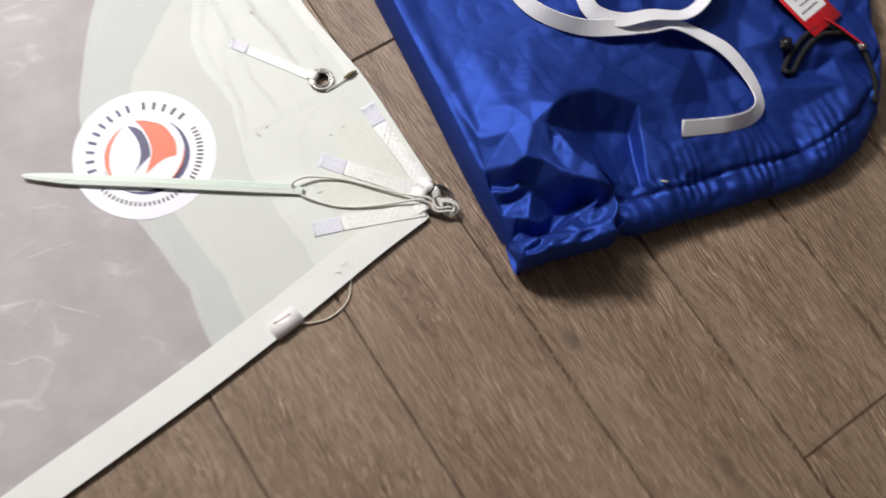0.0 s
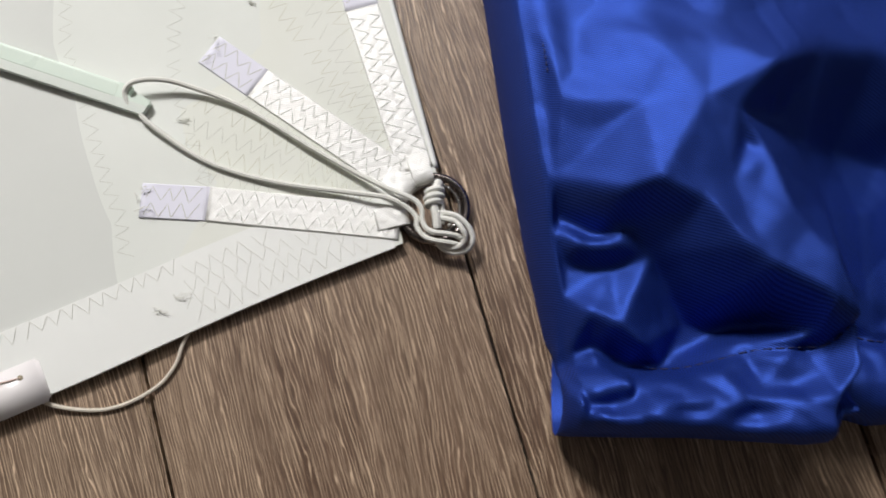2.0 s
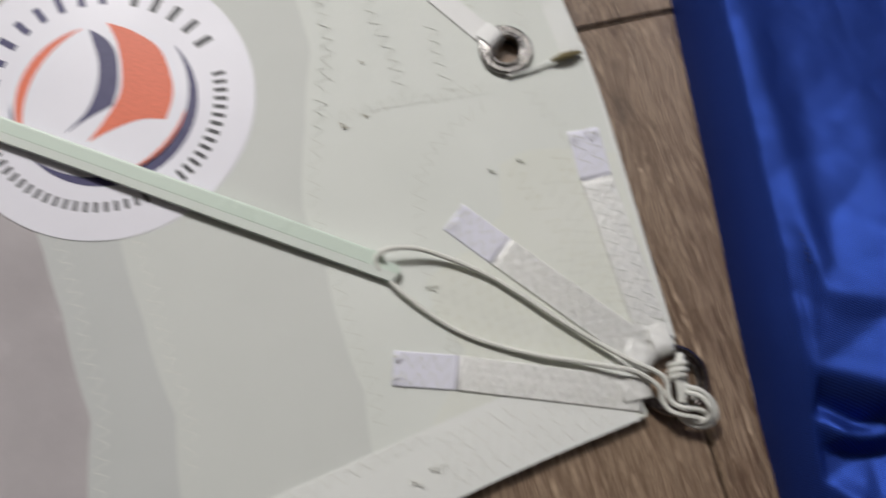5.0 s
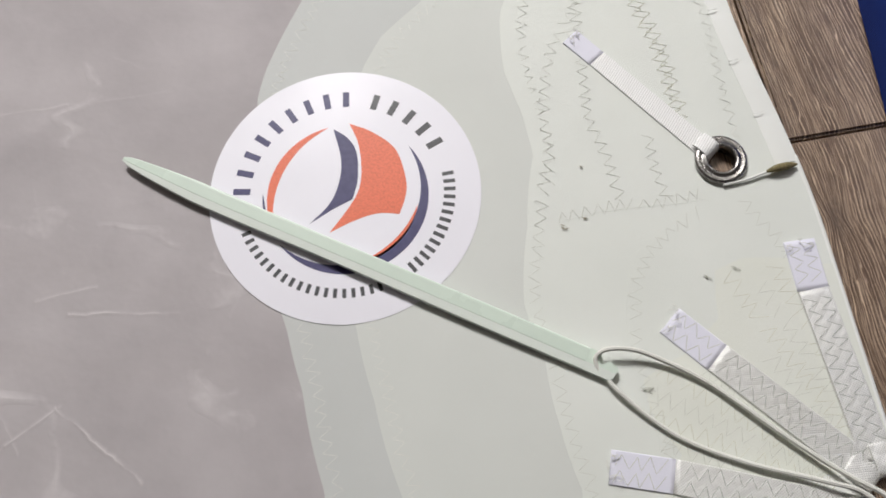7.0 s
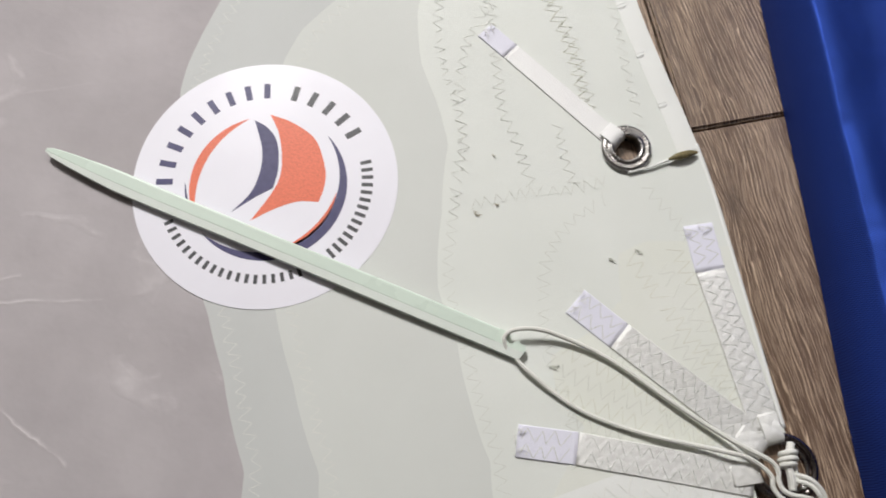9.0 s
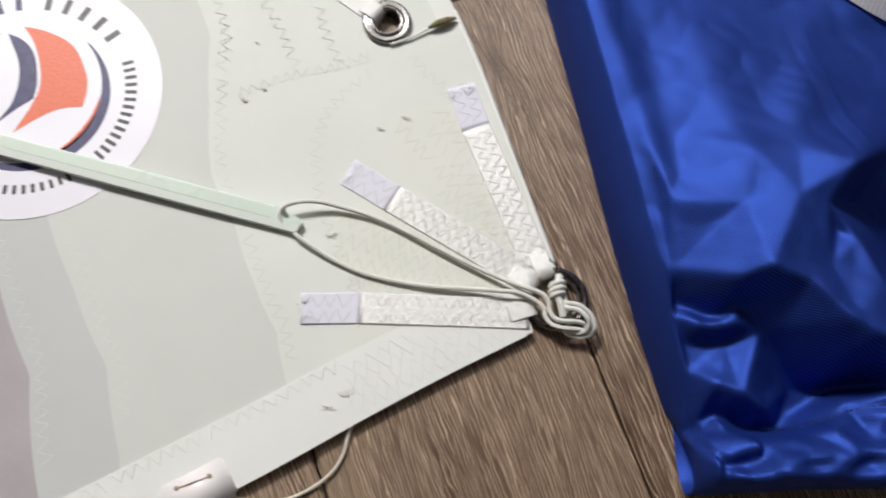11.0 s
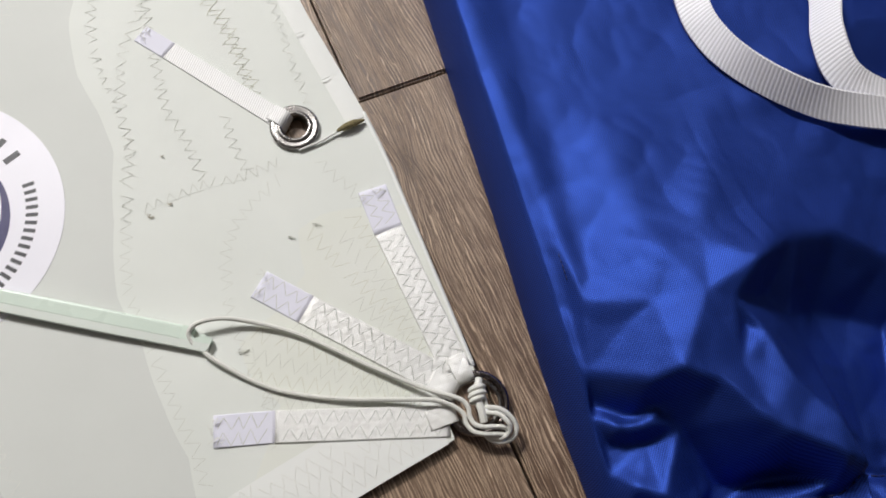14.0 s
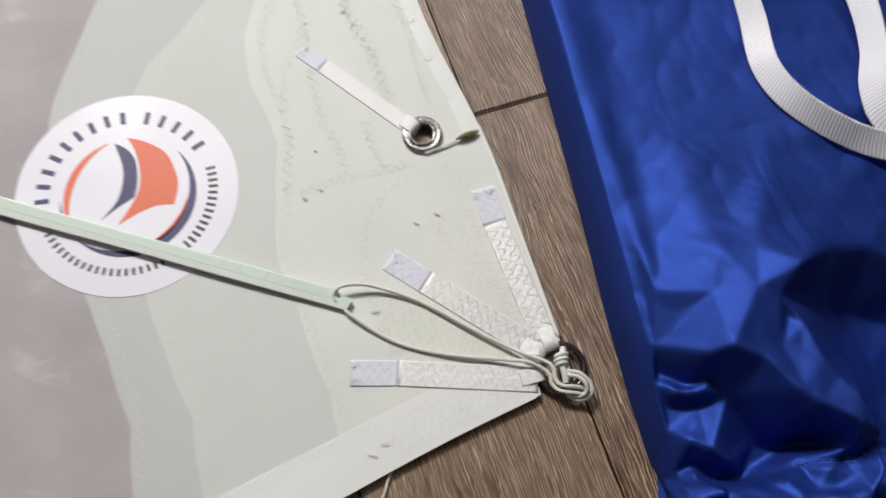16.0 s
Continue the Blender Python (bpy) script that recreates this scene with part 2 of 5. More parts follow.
def cord_material(name, colour, pitch=0.0016):
    m = Nodes(name)
    u, w, _ = m.split(m.coords("UV"))
    turn = m.math("MULTIPLY", w, 2 * math.pi * 4)
    run = m.math("MULTIPLY", u, 2 * math.pi / pitch)
    high = m.math("MULTIPLY", m.math("SINE", m.math("ADD", run, turn)), m.math("SINE", m.math("SUBTRACT", run, turn)))
    grime = m.noise(m.place(), 90.0, 3.0)
    col = m.mix(m.span(high, -0.8, 0.5), tuple(c * 0.78 for c in colour), colour)
    col = m.mix(m.span(grime, 0.5, 0.8, 0.0, 0.2), col, tuple(c * 0.72 for c in colour))
    m.bump(high, 0.6, 0.0004)
    return m.done(col, 0.6, spec=0.3)


def nylon_material():
    m = Nodes("blue_nylon")
    v = m.place()
    x, y, _ = m.split(v)
    k = 2 * math.pi / 0.0015
    a = m.math("SINE", m.math("MULTIPLY", m.math("ADD", m.math("MULTIPLY", x, 0.94), m.math("MULTIPLY", y, 0.34)), k))
    b = m.math("SINE", m.math("MULTIPLY", m.math("SUBTRACT", m.math("MULTIPLY", y, 0.94), m.math("MULTIPLY", x, 0.34)), k))
    grid = m.math("MULTIPLY", a, b)
    big, small = m.noise(v, 11.0, 4.0), m.noise(v, 70.0, 4.0)
    col = m.mix(m.span(grid, -0.6, 0.6), (0.0034, 0.011, 0.075), (0.0115, 0.036, 0.24))
    col = m.mix(m.span(big, 0.35, 0.7, 0.0, 0.5), col, (0.006, 0.019, 0.15))
    m.bump(m.math("ADD", m.math("MULTIPLY", grid, 0.6), m.math("ADD", m.math("MULTIPLY", small, 0.8), m.math("MULTIPLY", big, 0.5))), 0.20, 0.0006)
    gloss = m.mix(m.span(grid, -0.6, 0.6), (0.010, 0.045, 0.30), (0.048, 0.148, 0.73))
    return m.satin(col, gloss, 0.31, m.span(small, 0.3, 0.7, 0.47, 0.55))


def plain(name, colour, rough=0.5, metal=0.0, wear=0.15, scale=60.0, spec=0.5):
    m = Nodes(name)
    n = m.noise(m.place(), scale, 4.0)
    fine = m.noise(m.place(), scale * 9, 2.0)
    col = m.mix(m.span(n, 0.4, 0.75, 0.0, 1.0), colour, tuple(c * (1 - wear) for c in colour))
    m.bump(m.math("ADD", n, m.math("MULTIPLY", fine, 0.3)), 0.06, 0.0005)
    return m.done(col, m.span(n, 0.3, 0.7, rough * 0.85, min(1.0, rough * 1.15)), metal, spec)


# ---- sizes shared by several things ----
# plank lines: the way along the boards and across them
D, N = (0.3338, -0.9426), (-0.9426, -0.3338)

WOOD = wood_material()
FILM = film_material()
PATCH = cloth_material("double_sailcloth", (0.60, 0.617, 0.598), (0.55, 0.566, 0.546))
PATCH_TWO = cloth_material("doubled_sailcloth", (0.685, 0.705, 0.667), (0.635, 0.655, 0.617))
PATCH_CREAM = cloth_material("aged_sailcloth", (0.775, 0.800, 0.750), (0.715, 0.742, 0.69), mottled=0.6)
PATCH_AGED = cloth_material("yellowed_sailcloth", (0.790, 0.808, 0.742), (0.745, 0.765, 0.680), mottled=0.8, strength=0.25)
HEM = cloth_material("hem_tape_cloth", (0.845, 0.86, 0.825), (0.785, 0.80, 0.76), rough=0.5)
TAPE = webbing_material("silky_webbing", (0.80, 0.80, 0.765), rib=0.0017, rough=0.50, strength=0.5)
TAPE_END = cloth_material("lilac_folded_webbing", (0.80, 0.80, 0.885), (0.74, 0.74, 0.84), weave=0.0009, mottled=0.4)
RIBBED = ribbed_material("ribbed_webbing", (0.92, 0.92, 0.90))
STRAP = ribbed_material("strap_webbing", (0.90, 0.90, 0.94), rib=0.0028)
CORD = cord_material("braided_cord", (0.93, 0.93, 0.86))
LINE = cord_material("leech_line", (0.92, 0.85, 0.72), pitch=0.0012)
BLACK_CORD = cord_material("black_cord", (0.012, 0.012, 0.014))
THREAD_TAN = plain("tan_thread", (0.61, 0.60, 0.47), 0.6, scale=200)
THREAD_GREY = plain("grey_thread", (0.60, 0.61, 0.54), 0.6, scale=200)
THREAD_PALE = plain("pale_thread", (0.79, 0.79, 0.73), 0.6, scale=200)
THREAD_TAPE = plain("weathered_thread", (0.44, 0.46, 0.41), 0.6, scale=200)
THREAD_BROWN = plain("soiled_thread", (0.38, 0.33, 0.23), 0.7, scale=200)
THREAD_NAVY = plain("navy_thread", (0.004, 0.010, 0.075), 0.6, scale=200)
STEEL = plain("stainless_steel", (0.40, 0.385, 0.37), 0.28, 1.0, 0.3, 120)
DARK_STEEL = plain("tarnished_steel", (0.24, 0.21, 0.20), 0.26, 1.0, 0.4, 120)
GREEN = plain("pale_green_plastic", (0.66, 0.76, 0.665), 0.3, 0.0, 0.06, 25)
# the batten's green made paler: light on its sloping edge, put into the colour
GREEN_LIT = plain("polished_lit_green_plastic", (0.80, 0.855, 0.79), 0.22, 0.0, 0.05, 25, 0.7)
WHITE_PLASTIC = plain("white_plastic", (0.86, 0.83, 0.82), 0.32, 0.0, 0.06, 40)
VINYL = plain("white_vinyl", (0.83, 0.82, 0.88), 0.42, 0.0, 0.03, 20)
NAVY = plain("navy_print", (0.045, 0.040, 0.135), 0.5, 0.0, 0.2, 300)
ORANGE = plain("orange_print", (0.83, 0.17, 0.075), 0.5, 0.0, 0.2, 700)
INK = plain("dark_print", (0.055, 0.055, 0.06), 0.5, 0.0, 0.2, 300)
OLIVE = plain("soiled_rope_end", (0.23, 0.19, 0.085), 0.8, 0.0, 0.6, 500)
RED = plain("red_card", (0.60, 0.012, 0.020), 0.4, 0.0, 0.1, 40)
CARD = plain("white_card", (0.78, 0.78, 0.80), 0.5, 0.0, 0.05, 40)
BLACK = plain("black_plastic", (0.012, 0.012, 0.013), 0.35, 0.0, 0.3, 100)
NYLON = nylon_material()
# grey chosen for how much light the unseen walls throw back
PLASTER = plain("wall_paint", (0.22, 0.21, 0.20), 0.8, 0.0, 0.05, 4)
UNDERLAY = plain("dark_underlay", (0.018, 0.013, 0.010), 0.9, 0.0, 0.3, 30)


# ---- mesh helpers ----
def mesh_object(name, bm, material, smooth=True):
    me = bpy.data.meshes.new(name)
    bmesh.ops.recalc_face_normals(bm, faces=bm.faces)
    for f in bm.faces:
        f.smooth = smooth
    bm.to_mesh(me)
    bm.free()
    me.materials.append(material)
    return new(name, me)


def part(name, bm, material, parent, label="", smooth=True):
    ob = mesh_object(name, bm, material, smooth)
    ob.parent = parent
    ob.matrix_parent_inverse = parent.matrix_world.inverted()
    if label:
        tagged(ob, label)
    return ob


def thing(name, label, category, at=(0, 0, 0), group=""):
    ob = new(name)
    ob.location = at
    ob.matrix_world = Matrix.Translation(at)
    return tagged(ob, label, category, group)


def smooth_line(points, step=0.0025):
    """A Catmull-Rom line through the points, resampled."""
    p = np.array(points, float)
    p = np.vstack([2 * p[0] - p[1], p, 2 * p[-1] - p[-2]])
    out = []
    for i in range(1, len(p) - 2):
        n = max(2, int(np.linalg.norm(p[i + 1] - p[i]) / step))
        for t in np.linspace(0, 1, n, endpoint=False):
            a = 2 * p[i] + (p[i + 1] - p[i - 1]) * t
            b = (2 * p[i - 1] - 5 * p[i] + 4 * p[i + 1] - p[i + 2]) * t * t
            c = (3 * p[i] - p[i - 1] - 3 * p[i + 1] + p[i + 2]) * t ** 3
            out.append(0.5 * (a + b + c))
    return np.vstack([out, p[-2]])


def tube(bm, line, radius, sides=8, taper=False):
    """A round tube along a line, with u along it in metres and v round it."""
    uv = bm.loops.layers.uv.verify()
    line = np.array(line, float)
    n = len(line)
    way = np.gradient(line, axis=0)
    way /= np.linalg.norm(way, axis=1)[:, None] + 1e-9
    up = np.array([0.0, 0.0, 1.0]) if abs(way[0][2]) < 0.9 else np.array([1.0, 0.0, 0.0])
    rings, run, runs = [], 0.0, []
    for i in range(n):
        side = np.cross(way[i], up)
        side /= np.linalg.norm(side) + 1e-9
        up = np.cross(side, way[i])
        r = radius * (min(1.0, 0.35 + 2.0 * min(i, n - 1 - i) / n) if taper else 1.0)
        rings.append([bm.verts.new(line[i] + r * (math.cos(a) * side + math.sin(a) * up)) for a in np.linspace(0, 2 * math.pi, sides, endpoint=False)])
        run += np.linalg.norm(line[i] - line[i - 1]) if i else 0.0
        runs.append(run)
    for i in range(n - 1):
        for k in range(sides):
            f = bm.faces.new((rings[i][k], rings[i][(k + 1) % sides], rings[i + 1][(k + 1) % sides], rings[i + 1][k]))
            for loop, (u, w) in zip(f.loops, ((runs[i], k), (runs[i], k + 1), (runs[i + 1], k + 1), (runs[i + 1], k))):
                loop[uv].uv = (u, w / sides)
    bm.faces.new(rings[0][::-1])
    bm.faces.new(rings[-1])
    return bm


def flat_shape(outline, z, thick=0.0002):
    """A thin plate from an outline of (x, y)."""
    bm = bmesh.new()
    low = [bm.verts.new((x, y, z)) for x, y in outline]
    f = bm.faces.new(low)
    made = bmesh.ops.extrude_face_region(bm, geom=[f])
    bmesh.ops.translate(bm, verts=[v for v in made["geom"] if isinstance(v, bmesh.types.BMVert)], vec=(0, 0, thick))
    return bm


def lathe(profile, centre, turns=48, closed=True):
    """Turns a profile of (radius, height) round the z axis."""
    bm = bmesh.new()
    rings = [[bm.verts.new((centre[0] + r * math.cos(a), centre[1] + r * math.sin(a), centre[2] + z)) for r, z in profile] for a in np.linspace(0, 2 * math.pi, turns, endpoint=False)]
    n = len(profile)
    for i in range(turns):
        a, b = rings[i], rings[(i + 1) % turns]
        for k in range(n if closed else n - 1):
            bm.faces.new((a[k], b[k], b[(k + 1) % n], a[(k + 1) % n]))
    return bm


def block(size, bevel=0.002, segments=2):
    bm = bmesh.new()
    bmesh.ops.create_cube(bm, size=1.0)
    bmesh.ops.scale(bm, vec=size, verts=bm.verts)
    if bevel:
        bmesh.ops.bevel(bm, geom=list(bm.edges), offset=bevel, segments=segments, affect="EDGES")
    return bm


def moved(bm, m):
    bmesh.ops.transform(bm, matrix=m, verts=bm.verts)
    return bm


# ---- the room ----
SUB = tagged(mesh_object("floor", moved(block((4.6, 4.6, 0.05), 0), pose(0, 0, -0.0345)), UNDERLAY, False), "brown oak laminate floor of long boards", "floor", kind="structure")
# walls and ceiling are unseen, added to close the room and bounce light
for name, x, y, w, d in (("wall_north", 0, 2.3, 4.7, 0.1), ("wall_south", 0, -2.3, 4.7, 0.1), ("wall_east", 2.3, 0, 0.1, 4.5), ("wall_west", -2.3, 0, 0.1, 4.5)):
    tagged(mesh_object(name, moved(block((w, d, 2.5), 0), pose(x, y, 1.25)), PLASTER, False), "plain grey wall, unseen, added to bounce light", "wall", kind="structure")
tagged(mesh_object("ceiling", moved(block((4.7, 4.7, 0.1), 0), pose(0, 0, 2.56)), PLASTER, False), "plain grey ceiling, unseen, added to bounce light", "ceiling", kind="structure")

# ---- the sail ----
C = np.array([0.002, 0.007])            # where the two edges of the sail would meet
EYELET = np.array([-0.1165, 0.2100])    # the pressed grommet up the edge


def polar(points):
    p = np.array(points) - C
    a, r = np.degrees(np.arctan2(p[:, 1], p[:, 0])) % 360, np.hypot(p[:, 0], p[:, 1])
    o = np.argsort(a)
    return a[o], r[o]


# outer edges of the corner patches, each a smooth line round the corner
ARCS = [
    polar([(-0.30, 0.52), (-0.37, 0.40), (-0.403, 0.298), (-0.417, 0.24), (-0.418, 0.22), (-0.40, 0.14), (-0.367, 0.065), (-0.35, 0.029), (-0.326, -0.026), (-0.311, -0.104), (-0.30, -0.15)]),
    polar([(-0.20, 0.48), (-0.27, 0.38), (-0.319, 0.31), (-0.342, 0.279), (-0.351, 0.252), (-0.347, 0.16), (-0.325, 0.072), (-0.307, 0.03), (-0.282, -0.022), (-0.27, -0.075), (-0.262, -0.13)]),
    polar([(-0.22, 0.44), (-0.25, 0.36), (-0.262, 0.307), (-0.255, 0.264), (-0.239, 0.232), (-0.23, 0.204), (-0.23, 0.151), (-0.227, 0.099), (-0.211, 0.066), (-0.198, 0.028), (-0.182, -0.005), (-0.17, -0.05), (-0.16, -0.085)]),
    polar([(-0.04, 0.205), (-0.09, 0.198), (-0.13, 0.178), (-0.15, 0.160), (-0.162, 0.143), (-0.167, 0.124), (-0.165, 0.088), (-0.154, 0.055), (-0.142, 0.03), (-0.132, -0.01), (-0.125, -0.058)]),
    polar([(-0.05, 0.150), (-0.072, 0.150), (-0.100, 0.146), (-0.116, 0.135), (-0.112, 0.105), (-0.128, 0.082), (-0.153, 0.062), (-0.148, 0.045), (-0.128, 0.022), (-0.135, 0.000), (-0.146, -0.030), (-0.135, -0.060)]),
]


def smoothstep(x, a, b):
    t = np.clip((x - a) / (b - a), 0, 1)
    return t * t * (3 - 2 * t)


def edge_up(r):
    return 107.8 + 2.6 * smoothstep(r, 0.17, 0.34) + 1.2 * smoothstep(r, 0.34, 1.0)


def edge_foot(r):
    return 205.6 + 1.5 * smoothstep(r, 0.06, 0.22) - 1.1 * smoothstep(r, 0.27, 0.6)


def arc_radius(k, a):
    return np.interp(a, *ARCS[k])


LIFT = 0.0022
UP = 0.0030  # the stiff corner stands a little off the boards


def ripple(x, y):
    """The soft rise and fall of the loose cloth away from the corner."""
    r = np.hypot(x - C[0], y - C[1])
    far = smoothstep(r, 0.49, 0.80)
    soft = np.sin(9 * x + 14 * y + 1.5 * np.sin(11 * x)) * np.sin(13 * x - 7 * y + 0.7)
    crease = 1 - np.abs(np.sin(8.5 * x + 5.5 * y + 0.9 * np.sin(17 * y) + 0.4))
    return UP * (1 - smoothstep(r, 0.55, 0.95)) + far * (0.0045 + 0.0035 * soft + 0.006 * crease ** 6)




def surface(x, y):
    """Height of the topmost cloth."""
    x, y = np.asarray(x, float), np.asarray(y, float)
    a, r = np.degrees(np.arctan2(y - C[1], x - C[0])) % 360, np.hypot(x - C[0], y - C[1])
    z = LIFT + ripple(x, y)
    for k, h in ((0, 0.0002), (1, 0.0002), (2, 0.0002), (3, 0.0002), (4, 0.00014)):
        z = z + np.where(r < arc_radius(k, a), h, 0.0)
    above = upper_side(x, y)
    z = z + np.where((above > 0) & (r < arc_radius(2, a)), 0.0003, 0.0)
    foot = foot_side(x, y)
    z = np.where((foot < 0.040) & (r > 0.033), np.maximum(z, LIFT + 0.0013 + ripple(x, y)), z)
    z = np.where((edge_side(x, y) < 0.0145) & (r > 0.222), np.maximum(z, LIFT + 0.0019 + ripple(x, y)), z)
    return z


def upper_side(x, y):
    """Distance above the folded seam that runs from the edge to the left."""
    return ((y - 0.206) * 0.9216 - (x + 0.077) * 0.388) + 0.004 * np.sin(40 * x)


def foot_side(x, y):
    """Distance in from the foot edge."""
    a, r = np.arctan2(y - C[1], x - C[0]) % (2 * math.pi), np.hypot(x - C[0], y - C[1])
    return r * np.sin(np.radians(edge_foot(r)) - a)


def edge_side(x, y):
    a, r = np.arctan2(y - C[1], x - C[0]) % (2 * math.pi), np.hypot(x - C[0], y - C[1])
    return r * np.sin(a - np.radians(edge_up(r)))


def blunt(a):
    """The corner is cut off where the ring sits."""
    n = np.array([0.93, -0.367])
    w = np.array([np.cos(np.radians(a)), np.sin(np.radians(a))])
    return 0.019 / np.maximum(-(n @ w), 0.3) + 0.012 * np.sin(np.radians(np.clip((a - 108.0) / 98.5 * 180.0, 0, 180)))


def cloth(outer, height, drop, spans, across=120, inner=None, a0=108.0, a1=206.5, high=None):
    """A sheet of cloth fanned round the corner: spans are shares of the way out; height(x, y) its top; drop its edge's depth."""
    bm = bmesh.new()
    grid = []
    for j in range(across + 1):
        s = j / across
        row = []
        for t in spans:
            a = a0 + (a1 - a0) * s
            r0 = float((inner or blunt)(a))
            r = r0 + (float(outer(a)) - r0) * t
            lo, hi = edge_up(r), (high or edge_foot)(r)
            b = math.radians(lo + (hi - lo) * s)
            row.append((C[0] + r * math.cos(b), C[1] + r * math.sin(b)))
        grid.append(row)
    g = np.array(grid)
    z = height(g[..., 0], g[..., 1])
    verts = [[bm.verts.new((*g[j, i], z[j, i])) for i in range(g.shape[1])] for j in range(g.shape[0])]
    for j in range(g.shape[0] - 1):
        for i in range(g.shape[1] - 1):
            mid = (g[j, i] + g[j + 1, i + 1]) / 2
            if np.linalg.norm(mid - EYELET) < 0.0125:
                continue
            bm.faces.new((verts[j][i], verts[j + 1][i], verts[j + 1][i + 1], verts[j][i + 1]))
    bmesh.ops.delete(bm, geom=[v for v in bm.verts if not v.link_faces], context="VERTS")
    rim = [e for e in bm.edges if e.is_boundary]
    for e in rim:
        e.smooth = False
    made = bmesh.ops.extrude_edge_only(bm, edges=rim)
    for v in made["geom"]:
        if isinstance(v, bmesh.types.BMVert):
            v.co.z = max(v.co.z - drop, 0.0004)
    return bm


SAIL = thing("sail", "white sailcloth corner with stitched patches, lying on the laminate floor", "sail")
near = np.linspace(0, 1, 100)
far_out = np.concatenate([np.linspace(0, 0.4, 130), np.linspace(0.41, 1, 70)])
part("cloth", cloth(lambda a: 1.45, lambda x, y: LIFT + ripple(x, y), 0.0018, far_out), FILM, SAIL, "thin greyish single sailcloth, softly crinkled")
for k, (mat, h) in enumerate(((PATCH, 0.0002), (PATCH_TWO, 0.0004), (PATCH_CREAM, 0.0006), (PATCH_CREAM, 0.0008), (PATCH_AGED, 0.00094))):
    part("corner_patch", cloth(lambda a, k=k: arc_radius(k, a), lambda x, y, h=h: LIFT + h + ripple(x, y), 0.0003, near), mat, SAIL, "off-white reinforcing patch with rounded edge")


def fold_radius(a):
    """How far out from the corner the folded seam lies."""
    w = math.radians(a)
    best = np.linspace(0.1, 0.32, 441)
    return best[np.argmin(np.abs(upper_side(C[0] + best * math.cos(w), C[1] + best * math.sin(w))))]


part("eyelet_patch", cloth(lambda a: max(arc_radius(2, a), fold_radius(a) + 0.002), lambda x, y: LIFT + 0.00074 + ripple(x, y), 0.0001, near, 60, fold_radius, 108.0, 146.0, lambda r: 146.0), PATCH_CREAM, SAIL, "cream patch folded over along its lower edge")


def band(side, depth, r0, r1, h, drop, puff=0.0, steps=420, cells=10):
    """A strip of hem along one edge of the sail."""
    bm = bmesh.new()
    rows = []
    for r in np.linspace(r0, r1, steps):
        base = edge_foot(r) if side == "foot" else edge_up(r)
        sign = -1 if side == "foot" else 1
        row = []
        for c in range(cells + 1):
            t = c / cells
            b = math.radians(base) + sign * (t * depth - 0.0006) / r
            x, y = C[0] + r * math.cos(b), C[1] + r * math.sin(b)
            tuck = abs((r - 0.259 + 0.0205) % 0.041 - 0.0205) if side == "up" else 1.0
            z = float(LIFT + h + ripple(x, y)) + puff * math.sin(math.pi * min(1, max(0, t))) * (0.9 + 0.1 * math.sin(r * 140)) * (1 - 0.75 * math.exp(-((tuck / 0.006) ** 2)))
            row.append(bm.verts.new((x, y, z)))
        rows.append(row)
    for a, b in zip(rows, rows[1:]):
        for c in range(cells):
            bm.faces.new((a[c], b[c], b[c + 1], a[c + 1]))
    rim = [e for e in bm.edges if e.is_boundary]
    for e in rim:
        e.smooth = False
    made = bmesh.ops.extrude_edge_only(bm, edges=rim)
    for v in made["geom"]:
        if isinstance(v, bmesh.types.BMVert):
            v.co.z = max(v.co.z - drop, 0.0004)
    return bm


part("foot_hem", band("foot", 0.041, 0.033, 1.40, 0.0010, 0.0030, 0.0002), HEM, SAIL, "white hem tape along the foot")
part("edge_hem", band("up", 0.015, 0.222, 1.40, 0.0010, 0.0034, 0.0005), HEM, SAIL, "puffy white hem along the upper edge")
for n in range(9):
    r = 0.259 + 0.041 * n
    b = math.radians(edge_up(r)) + 0.0125 / r
    spot = C + r * np.array([math.cos(b), math.sin(b)])
    z = float(LIFT + ripple(*spot)) + 0.0024
    part("hem_tack", tube(bmesh.new(), smooth_line([(spot[0] - 0.0030, spot[1] - 0.0012, z), (spot[0], spot[1], z + 0.0012), (spot[0] + 0.0032, spot[1] + 0.0016, z + 0.0002)], 0.001), 0.0003, 5), HEM, SAIL, "short tacking stitch in the hem")
part("edge_cord", tube(bmesh.new(), [(C[0] + r * math.cos(math.radians(edge_up(r))), C[1] + r * math.sin(math.radians(edge_up(r))), 0.0045) for r in np.linspace(0.034, 0.226, 60)], 0.0020), HEM, SAIL, "rolled white edge")


